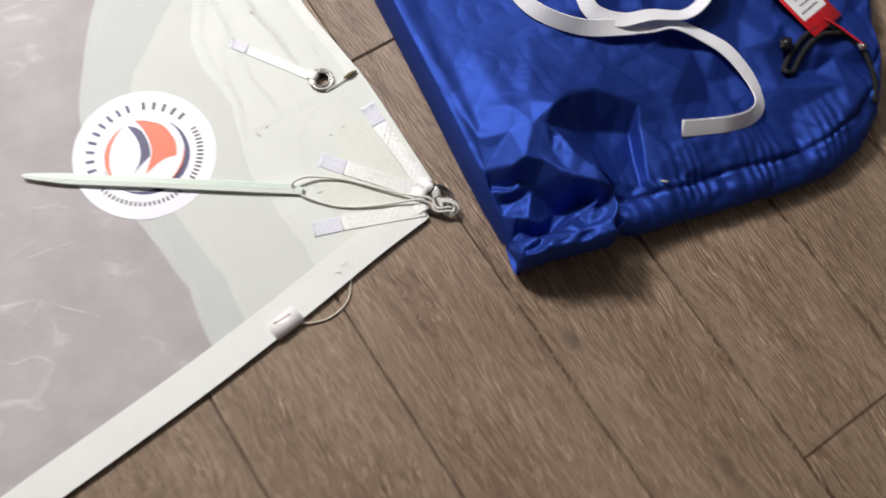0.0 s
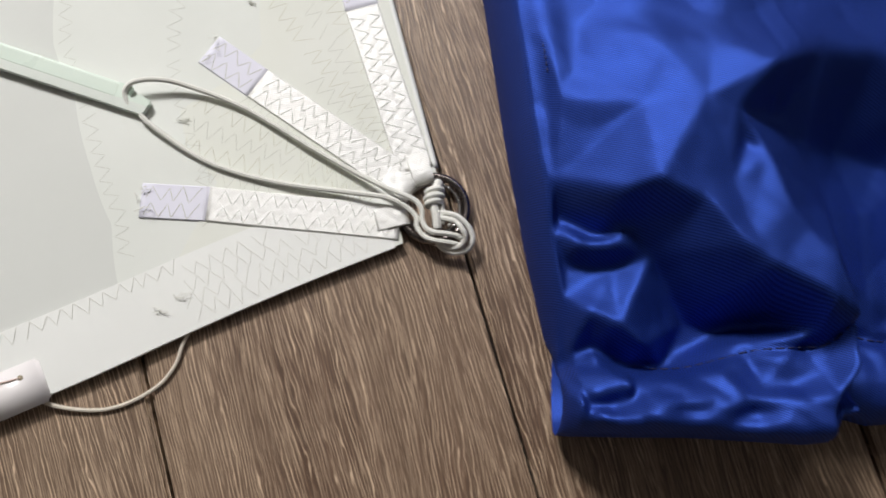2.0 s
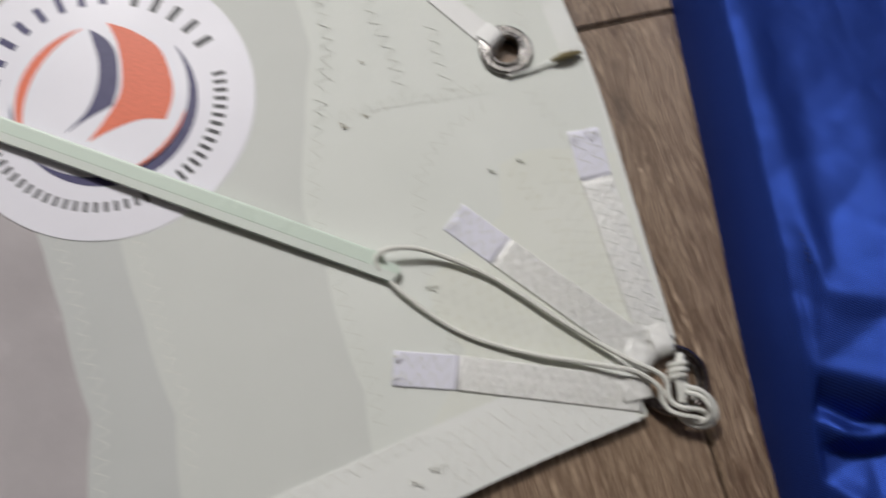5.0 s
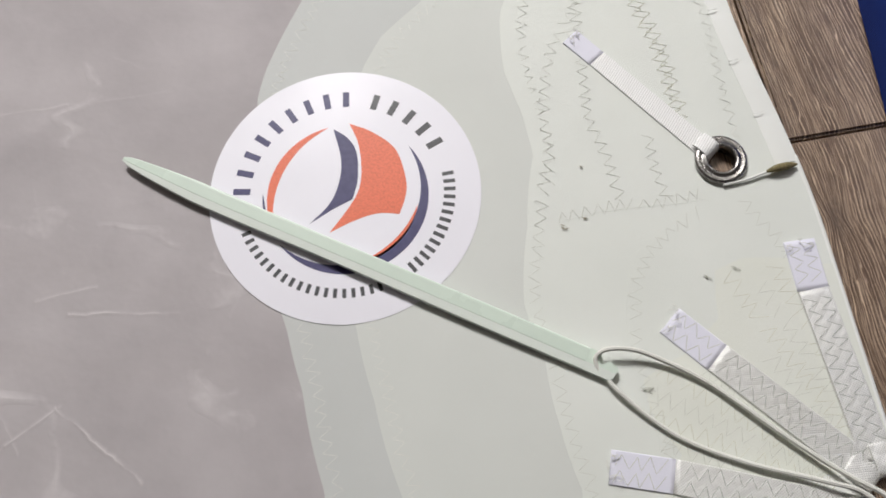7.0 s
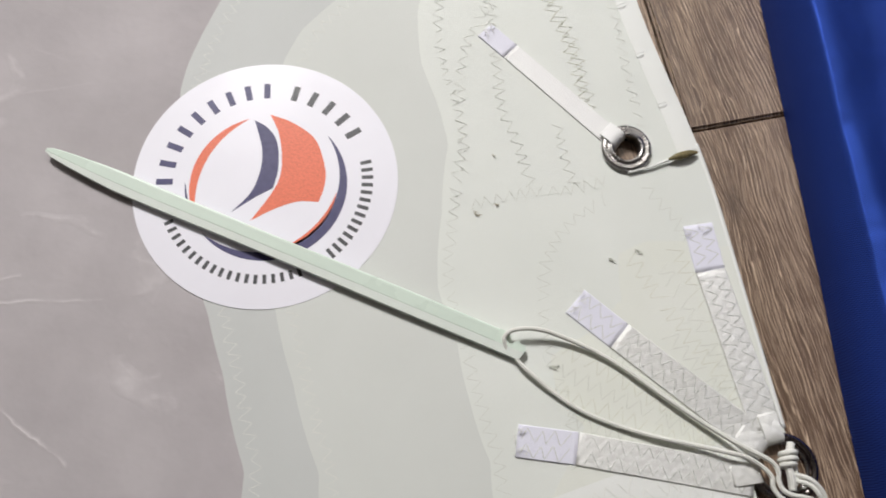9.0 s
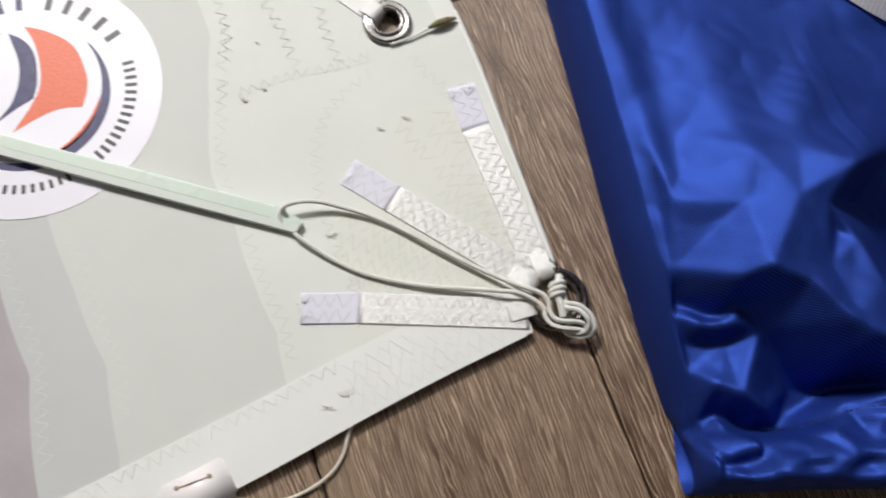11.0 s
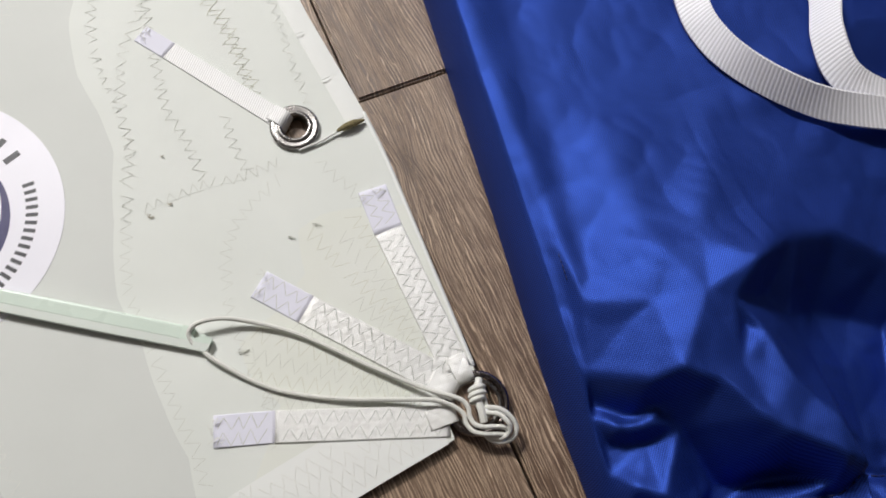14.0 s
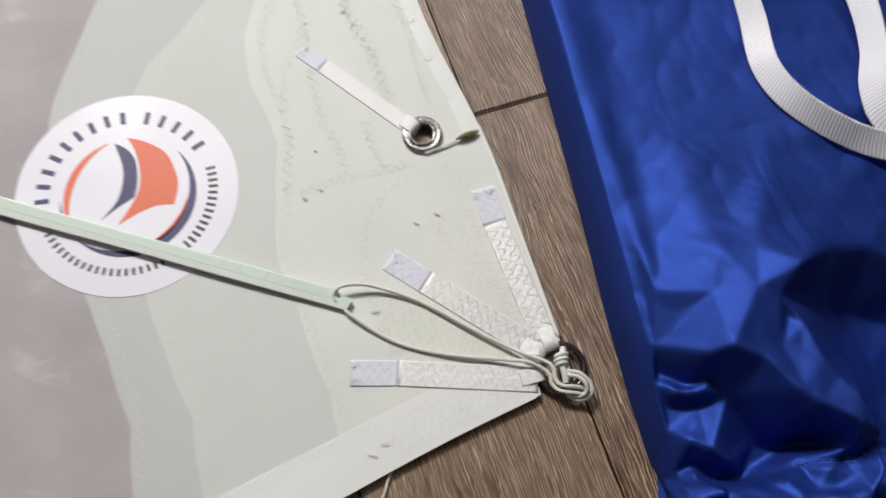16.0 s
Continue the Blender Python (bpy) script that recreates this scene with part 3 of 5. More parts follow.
# webbing strips sewn towards the ring
def ribbon(bm, line, width, thick, tilt=None, side_way=None):
    """A flat band along a line; tilt in degrees at each point turns it about its run."""
    uv = bm.loops.layers.uv.verify()
    line = np.array(line, float)
    way = np.gradient(line, axis=0)
    way /= np.linalg.norm(way, axis=1)[:, None] + 1e-9
    run = np.r_[0, np.cumsum(np.linalg.norm(np.diff(line, axis=0), axis=1))]
    rows = []
    for i, p in enumerate(line):
        flat = np.cross((0, 0, 1.0), way[i])
        flat /= np.linalg.norm(flat) + 1e-9
        a = math.radians(tilt[i]) if tilt is not None else 0.0
        up = np.cross(way[i], flat)
        side = flat * math.cos(a) + up * math.sin(a)
        nrm = np.cross(way[i], side)
        rows.append([bm.verts.new(p + side * s * width / 2 + nrm * h * thick / 2) for s, h in ((-1, -0.6), (-0.94, 1), (0, 1.15), (0.94, 1), (1, -0.6), (0, -1))])
    share = (-0.5, -0.47, 0.0, 0.47, 0.5, 0.0)
    for i in range(len(rows) - 1):
        for k in range(6):
            q = (k + 1) % 6
            f = bm.faces.new((rows[i][k], rows[i][q], rows[i + 1][q], rows[i + 1][k]))
            for loop, (u, w) in zip(f.loops, ((run[i], share[k]), (run[i], share[q]), (run[i + 1], share[q]), (run[i + 1], share[k]))):
                loop[uv].uv = (u, w * width)
    bm.faces.new(rows[0][::-1])
    bm.faces.new(rows[-1])
    for a, b in zip(rows, rows[1:]):
        for k in (0, 1, 3, 4):
            bm.edges.get((a[k], b[k])).smooth = False
    return bm


def straight(a, b, step=0.003, over=0.0004):
    n = max(2, int(np.linalg.norm(np.subtract(b, a)) / step))
    xy = np.array(a) + np.linspace(0, 1, n)[:, None] * np.subtract(b, a)
    return np.c_[xy, surface(xy[:, 0], xy[:, 1]).max() + over + 0 * xy[:, 0]]


STRIPS = [((-0.168, 0.0090), (-0.1315, 0.0095), (-0.026, 0.0060), 0.0198), ((-0.141, 0.0998), (-0.1115, 0.0815), (-0.0215, 0.0270), 0.0198), ((-0.0660, 0.1630), (-0.0565, 0.1325), (-0.0190, 0.0370), 0.0198), ((-0.2220, 0.2875), (-0.2020, 0.2730), (-0.1245, 0.2155), 0.0142)]


def zigzag(path, width, pitch, seed=0, skip=0.0, over=0.0003):
    """The corners of a zigzag seam along a path, in runs between the gaps."""
    rng = random.Random(seed)
    p = np.array(path, float)
    run = np.r_[0, np.cumsum(np.linalg.norm(np.diff(p, axis=0), axis=1))]
    n = int(run[-1] / pitch * 2)
    runs, now = [], []
    for i in range(n + 1):
        d = i * pitch / 2
        x, y = np.interp(d, run, p[:, 0]), np.interp(d, run, p[:, 1])
        x2, y2 = np.interp(d + 0.001, run, p[:, 0]), np.interp(d + 0.001, run, p[:, 1])
        x1, y1 = np.interp(d - 0.001, run, p[:, 0]), np.interp(d - 0.001, run, p[:, 1])
        w = np.array([x2 - x1, y2 - y1])
        w /= np.linalg.norm(w) + 1e-9
        s = (width / 2) * (1 if i % 2 else -1) * rng.uniform(0.72, 1.15)
        q = np.array([x, y]) + np.array([-w[1], w[0]]) * s + w * rng.uniform(-0.0011, 0.0011)
        if np.linalg.norm(q - EYELET) < 0.018:
            if len(now) > 1:
                runs.append(now)
            now = []
            continue
        now.append(q)
        if rng.random() < skip:
            runs.append(now)
            now = []
    return [r for r in runs + [now] if len(r) > 1]


def stitches(runs, radius, raised=0.0, sink=0.0001, level=None):
    bm = bmesh.new()
    for r in runs:
        line = []
        for a, b in zip(r, r[1:]):
            for t in (0.0, 0.12, 0.5, 0.88):
                q = a + (b - a) * t
                z = (float(surface(q[0], q[1])) + raised if level is None else level) + (-sink if t == 0.0 else radius * 0.15)
                line.append((*q, z))
        line.append((*r[-1], float(surface(*r[-1])) + raised if level is None else level))
        tube(bm, line, radius, 4)
    return bm


for n, (a, m, b, w) in enumerate(STRIPS):
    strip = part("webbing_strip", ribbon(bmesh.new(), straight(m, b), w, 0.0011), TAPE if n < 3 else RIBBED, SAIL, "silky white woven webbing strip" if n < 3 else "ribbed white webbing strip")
    end = part("folded_end", ribbon(bmesh.new(), straight(a, m), w * 1.0, 0.0009), TAPE_END, strip, "lilac-white flat end of the strip")
    run, out = np.subtract(b, a), np.array([-(b[1] - a[1]), b[0] - a[0]]) / np.linalg.norm(np.subtract(b, a))
    if n < 3:
        for side in (-1, 1):
            for (p, q), thick in (((a, m), 0.0009), ((m, b), 0.0011)):
                path = [np.array(p) + np.subtract(q, p) * t + out * side * w * 0.23 for t in np.linspace(0.04, 0.97, 40)]
                level = straight(p, q)[0, 2] + thick * 0.53
                part("zigzag_stitching", stitches(zigzag(path, w * 0.44, 0.0085, 10 * n + side), 0.00020, level=level), THREAD_GREY if q is m else THREAD_TAPE, strip, "grey zigzag thread")
    # loose threads at the cut end
    bm = bmesh.new()
    rng = random.Random(40 + n)
    for _ in range(5):
        q = np.array(a) + run / np.linalg.norm(run) * rng.uniform(-0.001, 0.005) + out * rng.uniform(-0.45, 0.45) * w
        line = [(*(q + np.array([rng.uniform(-0.003, 0.003), rng.uniform(-0.003, 0.003)]) * t), 0.0062 + UP + 0.0012 * math.sin(3 * t)) for t in (0, 0.5, 1, 1.5)]
        tube(bm, smooth_line(line, 0.001), 0.00018, 4)
    part("frayed_thread", bm, THREAD_PALE, strip)


def arc_path(k, a0, a1, inset, n=60):
    out = []
    for a in np.linspace(a0, a1, n):
        r = arc_radius(k, a) - inset
        out.append((C[0] + r * math.cos(math.radians(a)), C[1] + r * math.sin(math.radians(a))))
    return out


def polyline(*pts):
    return smooth_line([(x, y, 0) for x, y in pts], 0.004)[:, :2]


SEAMS = [
    (arc_path(0, 120, 196, 0.007), 0.0085, 0.0085, THREAD_PALE, 0.0),
    (arc_path(1, 118, 194, 0.007), 0.0085, 0.0085, THREAD_PALE, 0.0),
    (arc_path(2, 118, 190, 0.006), 0.0085, 0.0085, THREAD_GREY, 0.03),
    (arc_path(3, 128, 184, 0.006), 0.0085, 0.0080, THREAD_GREY, 0.08),
    (polyline((-0.236, 0.36), (-0.2167, 0.2925), (-0.2045, 0.2327), (-0.1906, 0.2057), (-0.1745, 0.1702)), 0.0085, 0.0085, THREAD_GREY, 0.04),
    (polyline((-0.19, 0.350), (-0.1788, 0.3212), (-0.1584, 0.2832), (-0.1395, 0.2281)), 0.0095, 0.0090, THREAD_TAN, 0.0),
    (polyline((-0.191, 0.3455), (-0.1805, 0.3172), (-0.1603, 0.2792), (-0.1412, 0.2241)), 0.0095, 0.0090, THREAD_TAN, 0.0),
    (polyline((-0.1646, 0.2221), (-0.1528, 0.1874), (-0.1448, 0.1769)), 0.0080, 0.0085, THREAD_GREY, 0.03),
    (polyline((-0.158, 0.385), (-0.1388, 0.3318), (-0.1295, 0.3055), (-0.1177, 0.2631), (-0.1005, 0.2076)), 0.0070, 0.0085, THREAD_PALE, 0.05),
    (polyline((-0.1010, 0.1860), (-0.0884, 0.1704), (-0.0795, 0.1642), (-0.0710, 0.1500)), 0.0095, 0.0090, THREAD_GREY, 0.0),
    (polyline((-0.215, 0.155), (-0.181, 0.168), (-0.147, 0.177), (-0.121, 0.1885)), 0.0080, 0.0075, THREAD_GREY, 0.08),
    (polyline((-0.215, 0.330), (-0.235, 0.260), (-0.222, 0.175)), 0.0080, 0.0090, THREAD_PALE, 0.18),
]
for a, r0, r1 in ((116, 0.060, 0.170), (121, 0.055, 0.165), (126, 0.052, 0.160), (131, 0.050, 0.170), (136, 0.060, 0.120), (152, 0.050, 0.140), (157, 0.045, 0.162), (162, 0.045, 0.160), (167, 0.045, 0.158), (172, 0.045, 0.150)):
    w = math.radians(a)
    SEAMS.append(([C + r * np.array([math.cos(w), math.sin(w)]) for r in np.linspace(r0, r1, 20)], 0.0110, 0.0085, THREAD_TAN if a % 2 else THREAD_GREY, 0.12))
for d, r0, r1 in ((0.007, 0.045, 0.150), (0.015, 0.050, 0.152), (0.023, 0.07, 0.150), (0.031, 0.10, 0.150), (0.036, 0.150, 0.9)):
    path = []
    for r in np.linspace(r0, r1, 60):
        b = math.radians(edge_foot(r)) - d / r
        path.append((C[0] + r * math.cos(b), C[1] + r * math.sin(b)))
    SEAMS.append((path, 0.0085, 0.0080, THREAD_PALE, 0.12))
for n, (path, width, pitch, mat, skip) in enumerate(SEAMS):
    part("zigzag_stitching", stitches(zigzag(path, width, pitch, 100 + n, skip), 0.00013), mat, SAIL, "grey zigzag seam" if mat is THREAD_GREY else "pale zigzag seam")

# tangled ends of thread
for n, (x, y, size, mat) in enumerate(((-0.1035, 0.1385, 0.006, THREAD_GREY), (-0.120, 0.1300, 0.005, THREAD_GREY), (-0.2100, 0.1490, 0.006, THREAD_BROWN), (-0.198, 0.157, 0.003, THREAD_BROWN), (-0.1510, 0.0565, 0.007, THREAD_GREY), (-0.1400, -0.0420, 0.010, THREAD_PALE), (-0.1500, -0.0510, 0.008, THREAD_PALE), (-0.187, 0.328, 0.006, THREAD_BROWN), (-0.018, 0.041, 0.005, THREAD_BROWN), (-0.204, 0.192, 0.002, THREAD_BROWN))):
    rng = random.Random(300 + n)
    bm = bmesh.new()
    for _ in range(3):
        z = float(surface(x, y)) + 0.0004
        line = [(x + rng.uniform(-1, 1) * size * 0.6, y + rng.uniform(-1, 1) * size * 0.25, z + rng.uniform(0, 0.0012)) for _ in range(4)]
        tube(bm, smooth_line(line, 0.001), 0.00014, 4)
    part("thread_tuft", bm, mat, SAIL, "tangled end of thread")

# pressed grommet
part("grommet", lathe([(0.0088, -0.0070), (0.0088, 0.0004), (0.0093, 0.0016), (0.0103, 0.0021), (0.0113, 0.0017), (0.0121, 0.0010), (0.0132, 0.0010), (0.0144, 0.0014), (0.0158, 0.0012), (0.0167, 0.0004), (0.0168, -0.0004), (0.0120, -0.0004), (0.0098, -0.0010), (0.0096, -0.0070)], (*EYELET, 0.0052 + UP)), STEEL, SAIL, "shiny pressed steel grommet")
part("grommet_tab", ribbon(bmesh.new(), smooth_line([(-0.1320, 0.2220, 0.0090), (-0.1275, 0.2186, 0.0104), (-0.1235, 0.2155, 0.0104), (-0.1215, 0.2140, 0.0070), (-0.1212, 0.2138, 0.0020)], 0.0015), 0.0125, 0.0010), RIBBED, SAIL, "webbing end tucked through the grommet")
# rope end in the fold of the hem
part("rope_end", tube(bmesh.new(), smooth_line([(-0.088, 0.2055, 0.0090), (-0.082, 0.2085, 0.0096), (-0.075, 0.2115, 0.0094), (-0.069, 0.2140, 0.0084)], 0.001), 0.0025, 10, True), OLIVE, SAIL, "soiled olive rope end sticking out of the hem")
part("fold_cord", tube(bmesh.new(), smooth_line([(-0.114, 0.1925, 0.0078), (-0.100, 0.1985, 0.0079), (-0.088, 0.2055, 0.0084)], 0.002), 0.0009, 6), HEM, SAIL)

# ring at the corner
RING = np.array([-0.0078, 0.0158, 0.0052])
turn = np.linspace(0, 2 * math.pi, 12, endpoint=False)
part("corner_ring", lathe([(0.0186 + 0.0023 * math.cos(a), 0.0023 * math.sin(a)) for a in turn], RING, 64), DARK_STEEL, SAIL, "tarnished round steel ring")
part("corner_ring", lathe([(0.0150 + 0.0012 * math.cos(a), 0.0012 * math.sin(a)) for a in turn], RING - (0, 0, 0.0018), 64), STEEL, SAIL, "inner steel ring")
for ang, w in ((197, 0.0125), (150, 0.0135), (112, 0.0120)):
    d = np.array([math.cos(math.radians(ang)), math.sin(math.radians(ang))])
    base = RING[:2]
    pts3 = [(*(base + d * r), z) for r, z in ((0.033, 0.0072), (0.027, 0.0078), (0.0210, 0.0084), (0.0172, 0.0080), (0.0152, 0.0056), (0.0156, 0.0026))]
    part("ring_wrap", ribbon(bmesh.new(), smooth_line(pts3, 0.0015), w, 0.0016), TAPE, SAIL, "webbing folded round the ring")

# round vinyl sticker
SX, SY = -0.351, 0.152
ring_of = lambda r, n=96: [(SX + r * math.cos(a), SY + r * math.sin(a)) for a in np.linspace(0, 2 * math.pi, n, endpoint=False)]
STICK_Z = LIFT + UP + 0.00045
STICKER = part("sticker", flat_shape(ring_of(0.0872), STICK_Z, 0.00025), VINYL, SAIL, "round white vinyl sticker with an orange and navy sail emblem", smooth=False)
PRINT_Z = STICK_Z + 0.00028


def emblem(name, outline, mat):
    part(name, flat_shape([(SX + x / 1000, SY + y / 1000) for x, y in outline], PRINT_Z, 0.00008), mat, STICKER, smooth=False)


def rounded(points):
    return smooth_line([(x, y, 0) for x, y in points], 2.0)[:, :2].tolist()


def crescent(cx, cy, r, a0, a1, thick):
    outer, inner = [], []
    for t in np.linspace(0, 1, 48):
        a = math.radians(a0 + (a1 - a0) * t)
        w = thick * math.sin(math.pi * t) ** 0.8
        outer.append((cx + r * math.cos(a), cy + r * math.sin(a)))
        inner.append((cx + (r - w) * math.cos(a), cy + (r - w) * math.sin(a)))
    return outer + inner[-2:0:-1]


emblem("navy_sail", rounded([(-16.5, 42.4), (-9, 39.5), (-3.1, 35.2), (1.5, 29), (4.4, 20.6)])[:-1] + rounded([(4.4, 20.6), (6.4, 8), (5.7, -4.3)])[:-1] + rounded([(5.7, -4.3), (-5.5, -13.3), (-17.9, -25.1)])[:-1] + rounded([(-17.9, -25.1), (-8.2, -9.7), (-5.2, 6.8), (-7.5, 22.9), (-16.5, 42.4)])[:-1], NAVY)
emblem("orange_sail", rounded([(-6.9, 48.1), (9.3, 44.3), (26.5, 34.4), (36.7, 15.4), (38.8, 3.0), (37.2, -9.6)])[:-1] + rounded([(37.2, -9.6), (23.9, -11.2), (10.5, -18.0), (-4.1, -28.7)])[:-1] + rounded([(-4.1, -28.7), (4.6, -10.0), (8.5, 4.0), (6.6, 20.0), (1.0, 36.0), (-6.9, 48.1)])[:-1], ORANGE)
emblem("orange_crescent", crescent(1.0, -3.0, 50.5, 115, 218, 6.0), ORANGE)
emblem("orange_crescent", crescent(1.0, -3.0, 46.5, 286, 362, 3.2), ORANGE)
emblem("navy_crescent", crescent(1.5, -2.5, 52.5, 51, -132, 7.5), NAVY)
emblem("navy_crescent", crescent(0.5, -2.0, 53.0, 188, 216, 1.6), NAVY)


def bars(radius, start, stop, count, tall, wide, mat, gap_at=()):
    """Plain bars in place of the lettering round the rim; degrees run clockwise from start."""
    for i in range(count):
        if i in gap_at:
            continue
        a = math.radians(start + (stop - start) * i / (count - 1))
        c, u, v = np.array([radius * math.cos(a), radius * math.sin(a)]), np.array([math.cos(a), math.sin(a)]), np.array([-math.sin(a), math.cos(a)])
        emblem("print_bar", [tuple(c + u * s * tall / 2 + v * t * wide / 2) for s, t in ((-1, -1), (1, -1), (1, 1), (-1, 1))], mat)


bars(66.5, 189, 101, 9, 11.0, 4.2, NAVY)
bars(66.5, 84, 40, 5, 11.0, 4.2, INK)
bars(67.0, 20, -40, 14, 7.5, 2.5, INK)
bars(67.5, 214, 305, 20, 6.0, 2.4, INK)

# leech-line cleat and its line
CLEAT = np.array([-0.2225, -0.0985, 0.0])
cleat = part("line_cleat", moved(block((0.040, 0.024, 0.0036), 0.0017, 3), pose(CLEAT[0], CLEAT[1], 0.0068, 0, 0, 27)), WHITE_PLASTIC, SAIL, "white plastic cleat with two holes")
for x, y in ((-0.2165, -0.0900), (-0.2345, -0.0965)):
    part("cleat_hole", lathe([(0.0, 0.0002), (0.0013, 0.0002), (0.0015, 0.0), (0.0013, -0.001), (0.0, -0.001)], (x, y, 0.0086), 12, False), THREAD_BROWN, cleat)
part("cleat_cord", tube(bmesh.new(), smooth_line([(-0.2345, -0.0965, 0.0086), (-0.2300, -0.0950, 0.0090), (-0.2255, -0.0932, 0.0091), (-0.2210, -0.0917, 0.0090), (-0.2165, -0.0900, 0.0086)], 0.001), 0.0004, 6), plain("rusty_cord", (0.68, 0.50, 0.43), 0.7), cleat, "rust-stained thin cord")
part("leech_line", tube(bmesh.new(), smooth_line([(-0.126, -0.048, 0.0030), (-0.134, -0.0595, 0.0032), (-0.1375, -0.068, 0.0022), (-0.140, -0.078, 0.0016), (-0.146, -0.088, 0.0015), (-0.155, -0.0955, 0.0015), (-0.165, -0.1010, 0.0016), (-0.176, -0.1042, 0.0018), (-0.190, -0.1045, 0.0024), (-0.202, -0.1025, 0.0040), (-0.212, -0.0985, 0.0056)], 0.002), 0.00108, 8), LINE, SAIL, "thin off-white leech line in a loop")

# ---- pale green batten tied to the ring ----
TIP, TAIL = np.array([-0.4970, 0.1490]), np.array([-0.1740, 0.0640])
AXIS = (TAIL - TIP) / np.linalg.norm(TAIL - TIP)
SIDE = np.array([-AXIS[1], AXIS[0]])
LONG = float(np.linalg.norm(TAIL - TIP))
BATTEN = thing("batten", "slim pale green plastic batten with pointed tip and hooked end", "batten", (*((TIP + TAIL) / 2), 0.004))


HALF = 0.0067  # half the batten's width
SPLIT = -0.22  # where the flat top meets the sloping facet, in shares of that


def batten_row(s):
    """Half width, sideways bend, underside and thickness of the batten at s metres from its tip."""
    w = HALF * min(1.0, (s / 0.085) ** 0.50 + 0.20) + 0.0002 * math.sin(s * 30)
    bend = 0.0016 * (1 - min(1, s / 0.09)) ** 2
    low = 0.0040 + UP + 0.0012 * math.sin(math.pi * s / LONG) + 0.003 * max(0, 1 - s / 0.08) ** 2
    return w, bend, low, 0.0038 * min(1.0, 0.45 + s / 0.06)


def batten_sweep(section):
    """The section, in shares of half width and thickness, drawn along the batten."""
    bm = bmesh.new()
    rows = []
    for s in np.concatenate([np.linspace(0, 0.10, 24), np.linspace(0.12, LONG - 0.0145, 30)]):
        w, bend, low, tall = batten_row(s)
        rows.append([bm.verts.new((*(TIP + AXIS * s + SIDE * (y * w + bend)), low + z * tall)) for y, z in section])
    n = len(section)
    for a, b in zip(rows, rows[1:]):
        for k in range(n):
            bm.faces.new((a[k], a[(k + 1) % n], b[(k + 1) % n], b[k]))
    bm.faces.new(rows[0])
    bm.faces.new(rows[-1][::-1])
    return bm


def batten_end(outline):
    """The end plate: a slot opens to one side of it for the cord."""
    bm = bmesh.new()
    low = [bm.verts.new((*(TIP + AXIS * (LONG + s) + SIDE * y), 0.0041 + UP)) for s, y in outline]
    up = [bm.verts.new((*(TIP + AXIS * (LONG + s) + SIDE * (y * 0.97)), 0.00785 + UP - max(0.0, -(y / HALF) + SPLIT) * 0.0008)) for s, y in outline]
    bm.faces.new(low[::-1])
    bm.faces.new(up)
    for k in range(len(outline)):
        q = (k + 1) % len(outline)
        bm.faces.new((low[k], low[q], up[q], up[k]))
    return bm


body = part("body", batten_sweep([(SPLIT, 0.0), (1.1, 0.0), (1.1, 0.62), (1.0, 0.92), (0.86, 1.0), (SPLIT, 1.0)]), GREEN, BATTEN, smooth=False)
# the facet's brightness comes from its paler lit colour
part("edge_facet", batten_sweep([(-1.0, 0.0), (SPLIT - 0.002, 0.0), (SPLIT - 0.002, 0.99), (-0.95, 0.84), (-1.0, 0.70)]), GREEN_LIT, BATTEN, "polished sloping edge, coloured paler as if lit", smooth=False)
part("end_plate", batten_end([(-0.0146, SPLIT * HALF), (0.0044, SPLIT * HALF), (0.0050, 0.0008), (0.0042, 0.0026), (-0.0014, 0.0042), (-0.0030, 0.0032), (-0.0040, 0.0014), (-0.0056, 0.0006), (-0.0072, 0.0014), (-0.0078, 0.0034), (-0.0070, 0.0054), (-0.0076, 0.0072), (-0.0146, 0.0074)]), GREEN, BATTEN, "slotted end of the batten", smooth=False)
part("end_facet", batten_end([(-0.0146, -HALF), (0.0020, -HALF), (0.0036, -0.0050), (0.0044, SPLIT * HALF), (-0.0146, SPLIT * HALF)]), GREEN_LIT, BATTEN, smooth=False)
edge = body.modifiers.new("soft_edges", "BEVEL")
edge.width, edge.segments, edge.limit_method, edge.angle_limit = 0.0006, 2, "ANGLE", radians(50)

# ---- cord from the batten to the ring, with its knot ----
ROPE = thing("tie_cord", "braided off-white cord looped from the batten and knotted on the ring", "cord", (-0.08, 0.04, 0.004))
R0 = 0.0015
strand = lambda pts3, r=R0, up=0.0: tube(bmesh.new(), smooth_line([(x, y, z + up) for x, y, z in pts3], 0.0012), r, 10)
part("strand", strand([(-0.1790, 0.0590, 0.0050), (-0.1815, 0.0640, 0.0068), (-0.1830, 0.0690, 0.0085), (-0.1795, 0.0735, 0.0105), (-0.1710, 0.0762, 0.0108), (-0.1600, 0.0768, 0.0100), (-0.1480, 0.0750, 0.0078), (-0.1310, 0.0705, 0.0064), (-0.1150, 0.0645, 0.0058), (-0.0980, 0.0558, 0.0064), (-0.0810, 0.0464, 0.0068), (-0.0640, 0.0376, 0.0072), (-0.0480, 0.0298, 0.0080), (-0.0340, 0.0235, 0.0098), (-0.0195, 0.0182, 0.0104), (-0.0146, 0.0130, 0.0104), (-0.0140, 0.0075, 0.0100), (-0.0116, 0.0025, 0.0106), (-0.0065, 0.0002, 0.0116), (0.0002, 0.0000, 0.0108), (0.0070, -0.0006, 0.0082), (0.0104, -0.0030, 0.0048)], up=UP), CORD, ROPE)
